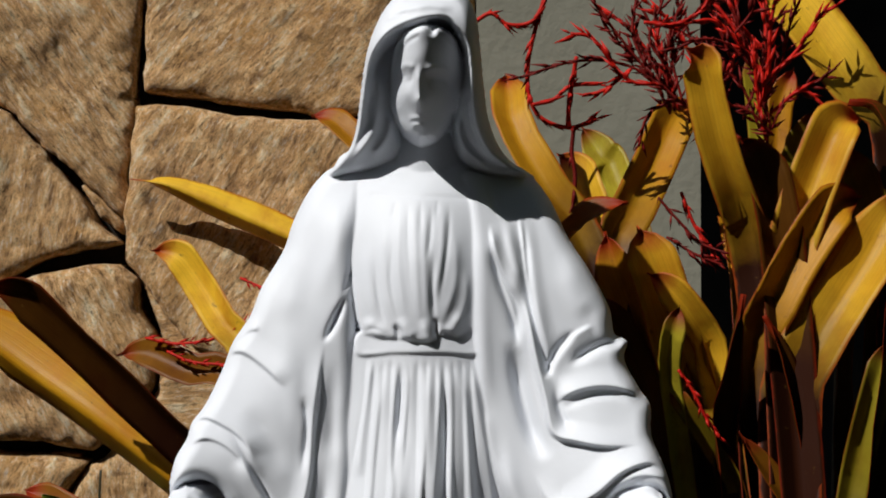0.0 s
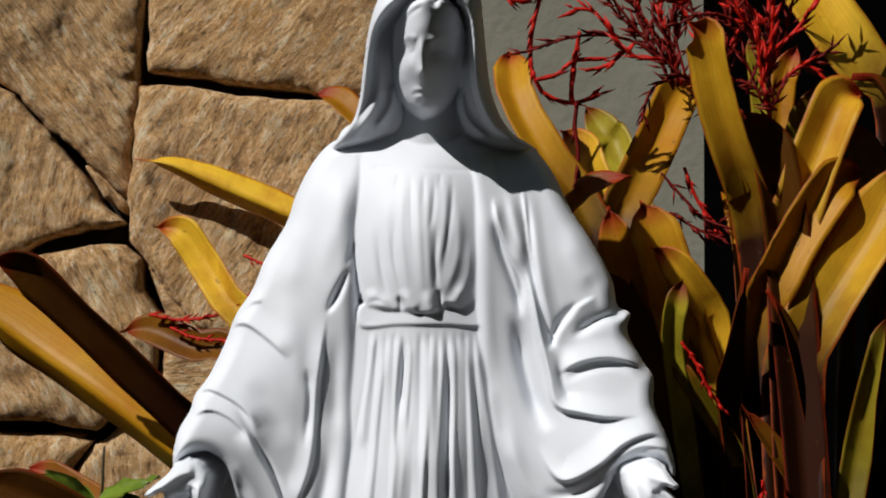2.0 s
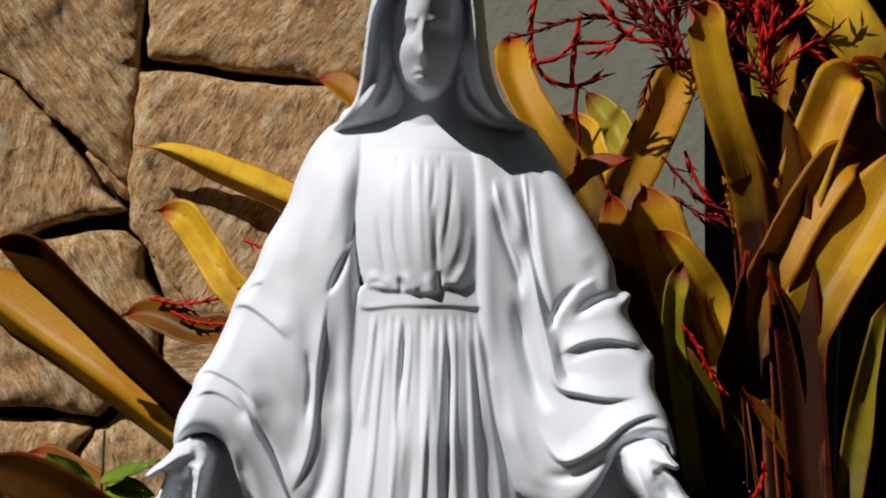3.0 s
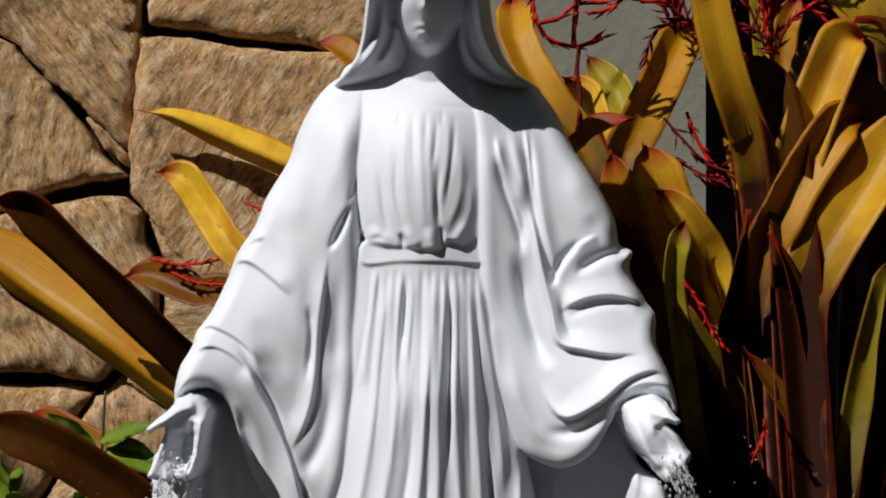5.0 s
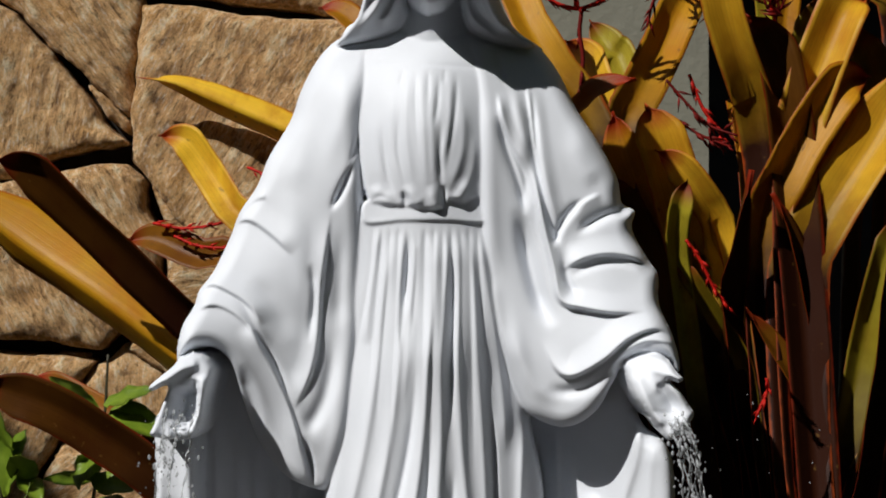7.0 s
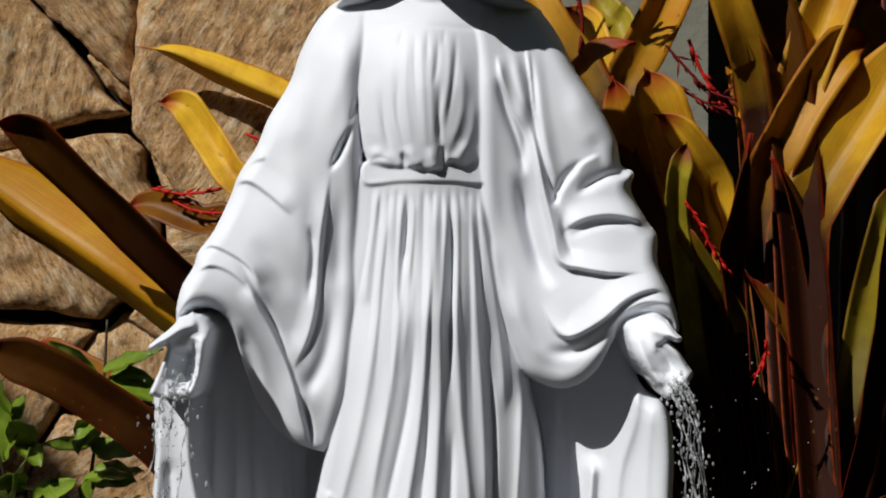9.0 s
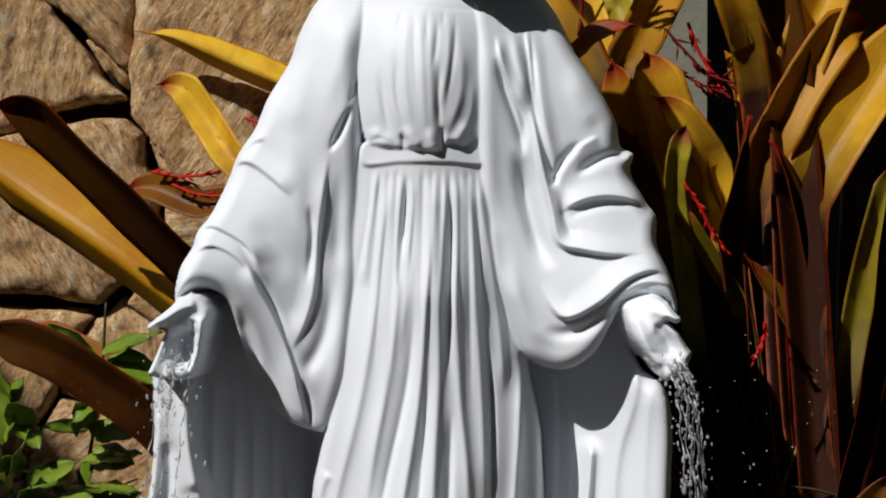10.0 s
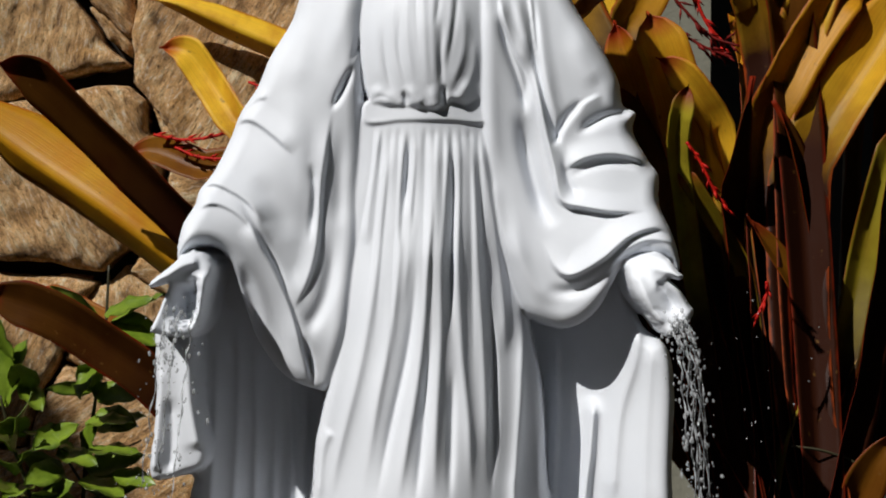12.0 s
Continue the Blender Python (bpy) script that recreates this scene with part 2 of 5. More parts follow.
class Sheet:
    """A regular grid over x and z on which depths, outlines and folds are worked out."""

    def __init__(self, x0, x1, z0, z1, h):
        self.h = h
        self.x, self.z = np.meshgrid(np.arange(x0, x1, h), np.arange(z0, z1, h))
        self.snap = []

    def window(self, pts, margin):
        lo, hi = pts.min(0) - margin, pts.max(0) + margin
        c = np.searchsorted(self.x[0], (lo[0], hi[0]))
        r = np.searchsorted(self.z[:, 0], (lo[1], hi[1]))
        return slice(*r), slice(*c)

    def outline(self, pts, smooth=True, margin=0.03, edge=True):
        """Distance inside a closed outline; negative outside."""
        c = spline(pts, 8, True) if smooth else np.array(pts, float)
        c = np.vstack([c, c[:1]])
        w = self.window(c, margin)
        x, z = self.x[w], self.z[w]
        d = near(x, z, c)[0]
        inside = np.zeros(x.shape, bool)
        for (ax, az), (bx, bz) in zip(c[:-1], c[1:]):
            if az != bz:
                inside ^= ((az > z) != (bz > z)) & (x < (bx - ax) * (z - az) / (bz - az) + ax)
        s = np.full(self.x.shape, -margin)
        s[w] = np.where(inside, d, -d)
        if edge:
            self.snap.append(s)
        return s

    def depth(self, anchors):
        """A smooth surface (thin plate) through a few depths (x, z, y)."""
        a = np.array([(p[0], p[1], y) for p, y in anchors], float)
        n = len(a)

        def k(r2):
            return r2 * np.log(r2 + 1e-9)
        r2 = (a[:, None, 0] - a[None, :, 0]) ** 2 + (a[:, None, 1] - a[None, :, 1]) ** 2
        m = np.zeros((n + 3, n + 3))
        m[:n, :n] = k(r2) + np.eye(n) * 1e-4
        m[:n, n], m[:n, n + 1:] = 1, a[:, :2]
        m[n:, :n] = m[:n, n:].T
        wgt = np.linalg.solve(m, np.r_[a[:, 2], 0, 0, 0])
        out = wgt[n] + wgt[n + 1] * self.x + wgt[n + 2] * self.z
        for (ax, az, _), c in zip(a, wgt):
            out += c * k((self.x - ax) ** 2 + (self.z - az) ** 2)
        return out

    def fold(self, field, pts, width, height, wide=None, fade=0.25):
        """Raise (or sink) a fold along a curve; wide: its width on the other side."""
        c = spline(pts, 7)
        wide = wide or width
        w = self.window(c, 4 * max(width, wide))
        d, along, side = near(self.x[w], self.z[w], c)
        d = d / np.where(side > 0, width, wide)
        ends = np.clip(np.minimum(along, 1 - along) / max(fade, 1e-3), 0, 1)
        crest = np.exp(-1.3 * (np.sqrt(d * d + 0.10) - 0.316)) * np.clip(1 - (d / 4) ** 2, 0, 1)
        field[w] += height * crest * (ends * ends * (3 - 2 * ends) if fade else 1)

    def step(self, field, pts, height, run, fade=0.25):
        """Cloth lapping over along a curve: highest at the curve, easing off on its left, dropping sharply on its right."""
        c = spline(pts, 7)
        w = self.window(c, run)
        d, along, side = near(self.x[w], self.z[w], c)
        ends = np.clip(np.minimum(along, 1 - along) / fade, 0, 1)
        drop = np.clip(1 - d / 0.0035, 0, 1)
        rise = np.clip(1 - d / run, 0, 1)
        field[w] += height * np.where(side > 0, rise * rise * (1.6 - 0.6 * rise), drop * drop) * ends * ends * (3 - 2 * ends)

    def swell(self, field, pts, width, height, fade=0.35):
        """A soft rounded fold or hollow."""
        c = spline(pts, 7)
        w = self.window(c, 2.6 * width)
        d, along, _ = near(self.x[w], self.z[w], c)
        ends = np.clip(np.minimum(along, 1 - along) / fade, 0, 1)
        field[w] += 0.8 * height * np.exp(-(d / width) ** 2) * ends * ends * (3 - 2 * ends)

    def solid(self, name, s, front, back):
        """A closed mesh between a front and a back depth, inside s > 0, with vertices drawn onto the outlines."""
        h = self.h
        x, z = self.x.copy(), self.z.copy()
        lo, hi = front.copy(), front.copy()
        for dz, dx in ((0, 1), (0, -1), (1, 0), (-1, 0)):
            q = np.roll(front, (dz, dx), (0, 1))
            lo, hi = np.minimum(lo, q), np.maximum(hi, q)
        cliff = hi - lo > 0.004
        for f in self.snap:
            gz, gx = np.gradient(f, h)
            g = np.hypot(gx, gz) + 1e-9
            hit = (np.abs(f) < 0.5 * h) & (g > 0.5) & cliff
            x = np.where(hit, self.x - f * gx / g, x)
            z = np.where(hit, self.z - f * gz / g, z)
        gz, gx = np.gradient(s, h)
        g = np.hypot(gx, gz) + 1e-9
        rim = (s < 0.5 * h) & (s > -1.02 * h)
        x = np.where(rim, self.x - s * gx / g, x)
        z = np.where(rim, self.z - s * gz / g, z)
        ok = s > -1.02 * h
        cell = ok[:-1, :-1] & ok[1:, :-1] & ok[:-1, 1:] & ok[1:, 1:]
        used = np.zeros(s.shape, bool)
        for sl in ((slice(0, -1), slice(0, -1)), (slice(1, None), slice(0, -1)), (slice(0, -1), slice(1, None)), (slice(1, None), slice(1, None))):
            used[sl] |= cell
        idx = np.full(s.shape, -1)
        n = int(used.sum())
        idx[used] = np.arange(n)
        a, b, c, d = idx[:-1, :-1][cell], idx[:-1, 1:][cell], idx[1:, 1:][cell], idx[1:, :-1][cell]
        faces = np.vstack([np.stack([a, b, c, d], 1), np.stack([d, c, b, a], 1) + n])
        vf = np.stack([x[used], front[used], z[used]], 1)
        vb = np.stack([x[used], np.maximum(back[used], front[used] + 0.002), z[used]], 1)
        pad = np.pad(cell, 1)
        sides = []
        up, dn = cell & ~pad[2:, 1:-1], cell & ~pad[:-2, 1:-1]
        rt, lf = cell & ~pad[1:-1, 2:], cell & ~pad[1:-1, :-2]
        A, B, C, D = idx[:-1, :-1], idx[:-1, 1:], idx[1:, 1:], idx[1:, :-1]
        for mask, p, q in ((up, D, C), (dn, B, A), (rt, C, B), (lf, A, D)):
            sides.append(np.stack([p[mask], q[mask], q[mask] + n, p[mask] + n], 1))
        faces = np.vstack([faces, *sides])
        me = bpy.data.meshes.new(name)
        verts = np.vstack([vf, vb])
        me.vertices.add(len(verts))
        me.vertices.foreach_set("co", verts.ravel())
        me.loops.add(faces.size)
        me.loops.foreach_set("vertex_index", faces.ravel().astype(np.int32))
        me.polygons.add(len(faces))
        me.polygons.foreach_set("loop_start", np.arange(0, faces.size, 4, dtype=np.int32))
        me.polygons.foreach_set("use_smooth", np.ones(len(faces), bool))
        me.update(calc_edges=True)
        me.validate()
        return me


def bulge(s, rim):
    u = np.clip(s / rim, 0, 1)
    return np.sqrt(1 - (1 - u) ** 2)


def wobble(x, z, scale, seed, octaves=4):
    """Smooth value noise on arrays."""
    out, amp = np.zeros(x.shape), 1.0
    rng = np.random.RandomState(seed)
    for _ in range(octaves):
        g = rng.rand(64, 64)
        u, v = (x * scale) % 64, (z * scale) % 64
        i, j = np.floor(u).astype(int) % 64, np.floor(v).astype(int) % 64
        fu, fv = u - np.floor(u), v - np.floor(v)
        fu, fv = fu * fu * (3 - 2 * fu), fv * fv * (3 - 2 * fv)
        i1, j1 = (i + 1) % 64, (j + 1) % 64
        out += amp * ((g[i, j] * (1 - fu) + g[i1, j] * fu) * (1 - fv) + (g[i, j1] * (1 - fu) + g[i1, j1] * fu) * fv - 0.5)
        amp, scale = amp * 0.55, scale * 2.1
    return out


def box(lo, hi):
    bm = bmesh.new()
    bmesh.ops.create_cube(bm, size=1)
    for v in bm.verts:
        v.co = Vector([a + (b - a) * (c + 0.5) for a, b, c in zip(lo, hi, v.co)])
    return bm


def tube(pts, radii, sides=6):
    """A round tapering tube along points (list of Vector), closed at both ends."""
    verts, faces = [], []
    p = [Vector(q) for q in pts]
    for i, c in enumerate(p):
        t = (p[min(i + 1, len(p) - 1)] - p[max(i - 1, 0)]).normalized()
        a = t.orthogonal().normalized()
        b = t.cross(a)
        r = radii[i] if hasattr(radii, "__len__") else radii
        for k in range(sides):
            w = 2 * math.pi * k / sides
            verts.append(c + (a * math.cos(w) + b * math.sin(w)) * r)
    for i in range(len(p) - 1):
        for k in range(sides):
            j = (k + 1) % sides
            faces.append((i * sides + k, i * sides + j, (i + 1) * sides + j, (i + 1) * sides + k))
    faces.append(tuple(range(sides))[::-1])
    faces.append(tuple(range((len(p) - 1) * sides, len(p) * sides)))
    return verts, faces


# ---- the place: ground, stone wall, stucco wall with a dark opening, closing walls ----
ground = part("ground", box((-8, -9, -0.2), (8, 6, 0.0)), SOIL)
tagged(ground, "dark brown planting-bed soil under the plants", "ground", kind="structure")

stone_wall = part("wall_stone", box((-2.6, 1.45, 0), (0.084, 1.75, 2.6)), JOINT)
tagged(stone_wall, "garden wall of split ochre granite blocks with dark open joints", "wall", kind="structure")
stucco_wall = part("wall_stucco", box((0.086, 1.335, 0), (0.605, 1.75, 2.6)), STUCCO)
tagged(stucco_wall, "smooth grey-green stucco wall beside the stonework", "wall", kind="structure")
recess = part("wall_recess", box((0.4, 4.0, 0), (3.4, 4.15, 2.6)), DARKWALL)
tagged(recess, "wall coloured near black for shade, deep behind the opening", "wall", kind="structure")
# Out-of-view wall, added to help keep the opening dark.
far_wall = part("wall_east", box((1.95, 1.42, 0), (3.4, 1.6, 2.6)), STUCCO)
tagged(far_wall, "grey stucco wall added unseen beyond the dark opening", "wall", kind="structure")
# Out-of-view cover, added to stop sun falling into the opening.
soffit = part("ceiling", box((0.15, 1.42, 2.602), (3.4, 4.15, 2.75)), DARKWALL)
tagged(soffit, "unseen dark soffit added to keep sun out of the opening", "ceiling", kind="structure")

# Unseen tall hedge walls, added around the place to reduce skylight in the shade.
for nm, lo, hi in (("wall_south", (-4.5, -5.2, 0), (2.6, -5, 7.8)), ("wall_west", (-4.7, -5.2, 0), (-4.5, 1.75, 5.0)), ("wall_far_east", (2.6, -5.2, 0), (2.8, 1.40, 9)), ("wall_northwest", (-4.5, 1.4, 0), (-2.602, 1.75, 2.75)), ("wall_north", (-4.5, 1.76, 2.76), (2.8, 1.96, 9))):
    tagged(part(nm, box(lo, hi), SKY_SCREEN), "unseen dark green hedge wall added to hold back skylight", "hedge", kind="structure")


def wall_stone(pts, seed, proud):
    c = np.array(pts)
    lo, hi = c.min(0) - 0.03, c.max(0) + 0.03
    sh = Sheet(lo[0], hi[0], lo[1], hi[1], 0.0065)
    ring = np.vstack([c, c[:1]])
    c = np.vstack([a + (b - a) * np.arange(k)[:, None] / k for a, b in zip(ring[:-1], ring[1:]) for k in [max(2, int(np.hypot(*(b - a)) / 0.03))]])
    c = c + np.stack([wobble(c[:, 0], c[:, 1], 14, seed), wobble(c[:, 1], c[:, 0], 14, seed + 3)], 1) * 0.016
    s = sh.outline(c, smooth=False) + 0.0045
    n = wobble(sh.x, sh.z, 5, seed) * 0.022 + wobble(sh.x, sh.z * 0.5, 30, seed + 1, 4) * 0.005 - 0.014 * np.clip(wobble(sh.x, sh.z, 11, seed + 2, 4) - 0.42, 0, 1)
    front = 1.385 - proud - 0.03 * bulge(s, 0.045) - n
    me = sh.solid("stone", s, front, np.full(s.shape, 1.47))
    part("stone", me, STONE, stone_wall)


wall_stone([(-1.283, 1.768), (-0.677, 1.768), (-0.692, 1.636), (-0.708, 1.492), (-0.721, 1.334), (-0.743, 1.105), (-0.823, 1.193), (-0.922, 1.280), (-1.020, 1.372), (-1.282, 1.532)], 11, 0)
wall_stone([(-1.282, 1.493), (-1.020, 1.345), (-0.933, 1.259), (-0.860, 1.177), (-0.810, 1.101), (-0.751, 1.054), (-0.836, 1.033), (-0.941, 1.005), (-1.019, 0.960), (-1.281, 0.942)], 18, 0.012)
wall_stone([(-0.839, 1.180), (-0.794, 1.158), (-0.747, 1.093), (-0.750, 1.067), (-0.794, 1.106)], 25, -0.03)
wall_stone([(-0.664, 1.768), (-0.102, 1.767), (-0.116, 1.530), (-0.129, 1.357), (-0.286, 1.352), (-0.443, 1.368), (-0.588, 1.389), (-0.692, 1.400), (-0.687, 1.518)], 32, 0.006)
wall_stone([(-0.703, 1.361), (-0.588, 1.358), (-0.443, 1.339), (-0.286, 1.328), (0.082, 1.328), (0.081, 0.770), (-0.470, 0.764), (-0.594, 0.826), (-0.676, 0.941), (-0.731, 1.004), (-0.729, 1.112), (-0.716, 1.243)], 39, 0.016)
wall_stone([(-0.086, 1.767), (0.083, 1.767), (0.082, 1.341), (-0.113, 1.341), (-0.100, 1.530)], 46, 0)
wall_stone([(-1.281, 0.916), (-0.967, 0.955), (-0.823, 0.997), (-0.750, 0.994), (-0.711, 0.954), (-0.703, 0.882), (-0.669, 0.837), (-0.676, 0.719), (-0.751, 0.615), (-0.812, 0.568), (-1.019, 0.594), (-1.280, 0.596)], 53, 0.02)
wall_stone([(-0.690, 0.941), (-0.611, 0.829), (-0.470, 0.745), (0.081, 0.744), (0.080, 0.430), (-0.587, 0.458), (-0.738, 0.569), (-0.659, 0.706), (-0.650, 0.824)], 60, 0)
wall_stone([(-1.302, 0.577), (-1.040, 0.557), (-0.922, 0.549), (-0.832, 0.528), (-0.885, 0.460), (-0.914, 0.355), (-0.974, 0.250), (-1.001, 0.157), (-1.303, 0.156)], 67, 0.01)
wall_stone([(-0.908, 0.552), (-0.843, 0.544), (-0.848, 0.531), (-0.895, 0.539)], 74, -0.02)
wall_stone([(-0.817, 0.523), (-0.756, 0.573), (-0.607, 0.461), (-0.410, 0.409), (-0.410, 0.278), (-0.646, 0.290), (-0.896, 0.355), (-0.872, 0.447)], 81, 0)
wall_stone([(-0.898, 0.339), (-0.646, 0.272), (-0.410, 0.257), (-0.410, -0.064), (-0.980, -0.066), (-0.977, 0.158), (-0.948, 0.250)], 88, 0.012)
wall_stone([(-1.303, 0.135), (-0.998, 0.139), (-0.999, -0.066), (-1.304, -0.067)], 95, 0)


# ---- the white statue ----
def build_statue():
    g = Sheet(-0.52, 0.50, 0.0, 1.445, 0.0018)
    shape = g.x.shape
    far = 9.0
    back_y = 0.21

    def zero():
        return np.zeros(shape)

    def lay(s, base, thick, rim, rel):
        return np.where(s > -0.5 * g.h, base + thick * (1 - bulge(s, rim)) - rel * np.clip(s / 0.006, 0, 1), far)

    # mantle hanging behind, from the shoulders to the ground
    s0 = g.outline([(-0.167, 1.148), (-0.035, 1.195), (0.115, 1.148), (0.199, 1.016), (0.253, 0.867), (0.288, 0.720), (0.308, 0.540), (0.351, 0.489), (0.364, 0.418), (0.363, 0.245),
                    (0.39, 0.1), (0.39, 0.004), (-0.42, 0.004), (-0.42, 0.1), (-0.425, 0.220), (-0.422, 0.266), (-0.474, 0.275), (-0.475, 0.404), (-0.471, 0.505), (-0.425, 0.606),
                    (-0.322, 0.721), (-0.287, 0.868), (-0.223, 1.036)])
    r = zero()
    for a, b, h in (((-0.379, 0.614), (-0.388, 0.212), 0.012), ((-0.347, 0.530), (-0.354, 0.212), 0.010), ((-0.322, 0.493), (-0.322, 0.212), 0.012), ((-0.290, 0.437), (-0.292, 0.212), 0.009),
                    ((-0.267, 0.437), (-0.264, 0.212), 0.012), ((-0.239, 0.409), (-0.242, 0.212), 0.010), ((0.181, 0.513), (0.177, 0.214), 0.012), ((0.204, 0.513), (0.200, 0.214), 0.008)):
        mid = ((a[0] + b[0]) / 2 + 0.004, (a[1] + b[1]) / 2)
        g.fold(r, [a, mid, b, (b[0], 0.0)], 0.008, h, 0.011, 0.12)
    g.fold(r, [(0.240, 0.405), (0.234, 0.314), (0.225, 0.222), (0.21, 0.0)], 0.011, 0.030, 0.009, 0.12)
    g.fold(r, [(0.310, 0.540), (0.301, 0.463), (0.280, 0.372), (0.269, 0.225)], 0.010, 0.012, 0.016, 0.1)
    g.fold(r, [(0.327, 0.500), (0.320, 0.372), (0.317, 0.225), (0.33, 0.0)], 0.010, 0.007, 0.014, 0.1)
    base = g.depth([((-0.035, 1.054), 0.11), ((-0.259, 0.868), 0.11), ((0.188, 0.867), 0.11), ((-0.318, 0.455), 0.155), ((-0.318, 0.231), 0.16), ((-0.159, 0.231), 0.14), ((0.195, 0.457), 0.14),
                    ((0.196, 0.233), 0.13), ((0.301, 0.498), 0.020), ((0.328, 0.244), 0.005), ((-0.433, 0.459), 0.06), ((-0.414, 0.220), 0.07), ((-0.3, 0.0), 0.15), ((0.3, 0.0), 0.05)])
    y = lay(s0, base, 0.05, 0.03, r)
    # lit flap of the mantle below the hand
    s = g.outline([(-0.470, 0.534), (-0.406, 0.534), (-0.402, 0.406), (-0.396, 0.360), (-0.387, 0.315), (-0.395, 0.289), (-0.420, 0.278), (-0.479, 0.270), (-0.475, 0.351), (-0.470, 0.424)])
    r = zero()
    g.fold(r, [(-0.420, 0.506), (-0.415, 0.406), (-0.400, 0.315)], 0.014, 0.012, None, 0.1)
    g.fold(r, [(-0.448, 0.406), (-0.446, 0.333), (-0.452, 0.273)], 0.010, -0.010, None, 0.2)
    g.fold(r, [(-0.470, 0.452), (-0.473, 0.351), (-0.473, 0.278)], 0.010, 0.010, None, 0.1)
    y = np.minimum(y, lay(s, zero() + 0.035, 0.02, 0.014, r))
    # dress below the belt
    s = g.outline([(-0.161, 0.860), (-0.070, 0.864), (0.011, 0.864), (0.087, 0.860), (0.132, 0.745), (0.134, 0.537), (0.157, 0.411), (0.167, 0.248), (0.20, 0.0), (-0.24, 0.0), (-0.222, 0.247), (-0.216, 0.319), (-0.212, 0.344), (-0.190, 0.446), (-0.182, 0.536), (-0.171, 0.663), (-0.169, 0.771)])
    base = g.depth([((-0.030, 0.849), -0.003), ((-0.120, 0.835), 0.016), ((0.056, 0.835), 0.014), ((-0.137, 0.654), 0.010), ((-0.028, 0.636), -0.028), ((0.080, 0.609), 0.02), ((-0.199, 0.301), 0.015), ((-0.027, 0.247), -0.060),
                    ((-0.118, 0.410), -0.025), ((0.063, 0.356), -0.012), ((0.153, 0.320), 0.055), ((-0.02, 0.0), -0.09), ((-0.2, 0.0), 0.03), ((0.17, 0.0), 0.04)])
    r = zero()

    def pleat(c, w, h):
        g.fold(r, c, w * 0.9, h * 0.6, w * 1.5, 0.18)

    pleat([(-0.107, 0.842), (-0.116, 0.781), (-0.125, 0.709), (-0.129, 0.645)], 0.006, 0.008)
    pleat([(-0.083, 0.842), (-0.096, 0.763), (-0.105, 0.691), (-0.111, 0.618), (-0.136, 0.464), (-0.172, 0.319), (-0.186, 0.229)], 0.010, 0.012)
    pleat([(-0.067, 0.842), (-0.072, 0.781), (-0.080, 0.691), (-0.077, 0.627), (-0.091, 0.500), (-0.111, 0.392), (-0.136, 0.229)], 0.009, 0.013)
    pleat([(-0.049, 0.842), (-0.051, 0.781), (-0.057, 0.718), (-0.057, 0.663), (-0.071, 0.537)], 0.007, 0.010)
    pleat([(-0.020, 0.842), (-0.019, 0.781), (-0.024, 0.691), (-0.031, 0.618), (-0.042, 0.464), (-0.062, 0.338), (-0.080, 0.229)], 0.009, 0.016)
    pleat([(-0.003, 0.842), (-0.000, 0.781), (-0.006, 0.709), (-0.009, 0.627), (-0.010, 0.501), (-0.017, 0.356), (-0.020, 0.229)], 0.010, 0.017)
    pleat([(0.016, 0.842), (0.020, 0.790), (0.019, 0.691), (0.019, 0.618), (0.024, 0.483), (0.036, 0.356), (0.039, 0.229)], 0.008, 0.014)
    pleat([(0.032, 0.840), (0.039, 0.781), (0.046, 0.691), (0.053, 0.573), (0.060, 0.465), (0.064, 0.374), (0.068, 0.229)], 0.008, 0.014)
    pleat([(0.049, 0.835), (0.061, 0.763), (0.078, 0.663), (0.091, 0.555), (0.095, 0.465)], 0.008, 0.012)
    pleat([(0.123, 0.537), (0.120, 0.411), (0.113, 0.302), (0.110, 0.230), (0.125, 0.0)], 0.008, 0.024)
    pleat([(0.150, 0.510), (0.153, 0.375), (0.149, 0.230)], 0.007, 0.012)
    pleat([(-0.183, 0.355), (-0.199, 0.319), (-0.208, 0.229)], 0.008, 0.010)
    for c in ([(-0.058, 0.835), (-0.063, 0.763), (-0.067, 0.691)], [(0.007, 0.835), (0.010, 0.727), (0.006, 0.609), (0.008, 0.483)],
              [(-0.046, 0.645), (-0.059, 0.500), (-0.089, 0.356), (-0.114, 0.229)], [(-0.024, 0.537), (-0.037, 0.356), (-0.050, 0.229)], [(0.069, 0.573), (0.076, 0.410), (0.070, 0.229)], [(0.010, 0.465), (0.008, 0.356), (0.004, 0.229)]):
        g.fold(r, c, 0.005, -0.009, 0.008, 0.35)
    for k in range(13):
        x0 = -0.118 + 0.0138 * k
        z1 = 0.62 - 0.07 * ((k * 5) % 4)
        g.fold(r, [(x0, 0.845), (x0 * 1.05 + 0.002, 0.77), (x0 * 1.25 + 0.004 * math.sin(k * 2.3), z1)], 0.0026, -0.0035, 0.004, 0.3)
    y = np.minimum(y, lay(s, base, 0.035, 0.02, r))
    # belt
    s = g.outline([(-0.130, 0.882), (-0.070, 0.884), (0.002, 0.884), (0.063, 0.882), (0.063, 0.846), (0.002, 0.847), (-0.070, 0.847), (-0.130, 0.844)])
    base = g.depth([((-0.116, 0.856), 0.012), ((-0.033, 0.856), -0.007), ((0.056, 0.856), 0.010), ((-0.033, 0.835), -0.009), ((-0.033, 0.880), -0.003)])
    r = zero()
    g.fold(r, [(-0.125, 0.847), (-0.033, 0.849), (0.061, 0.847)], 0.002, 0.001, None, 0.02)
    y = np.minimum(y, lay(s, base, 0.005, 0.004, r))
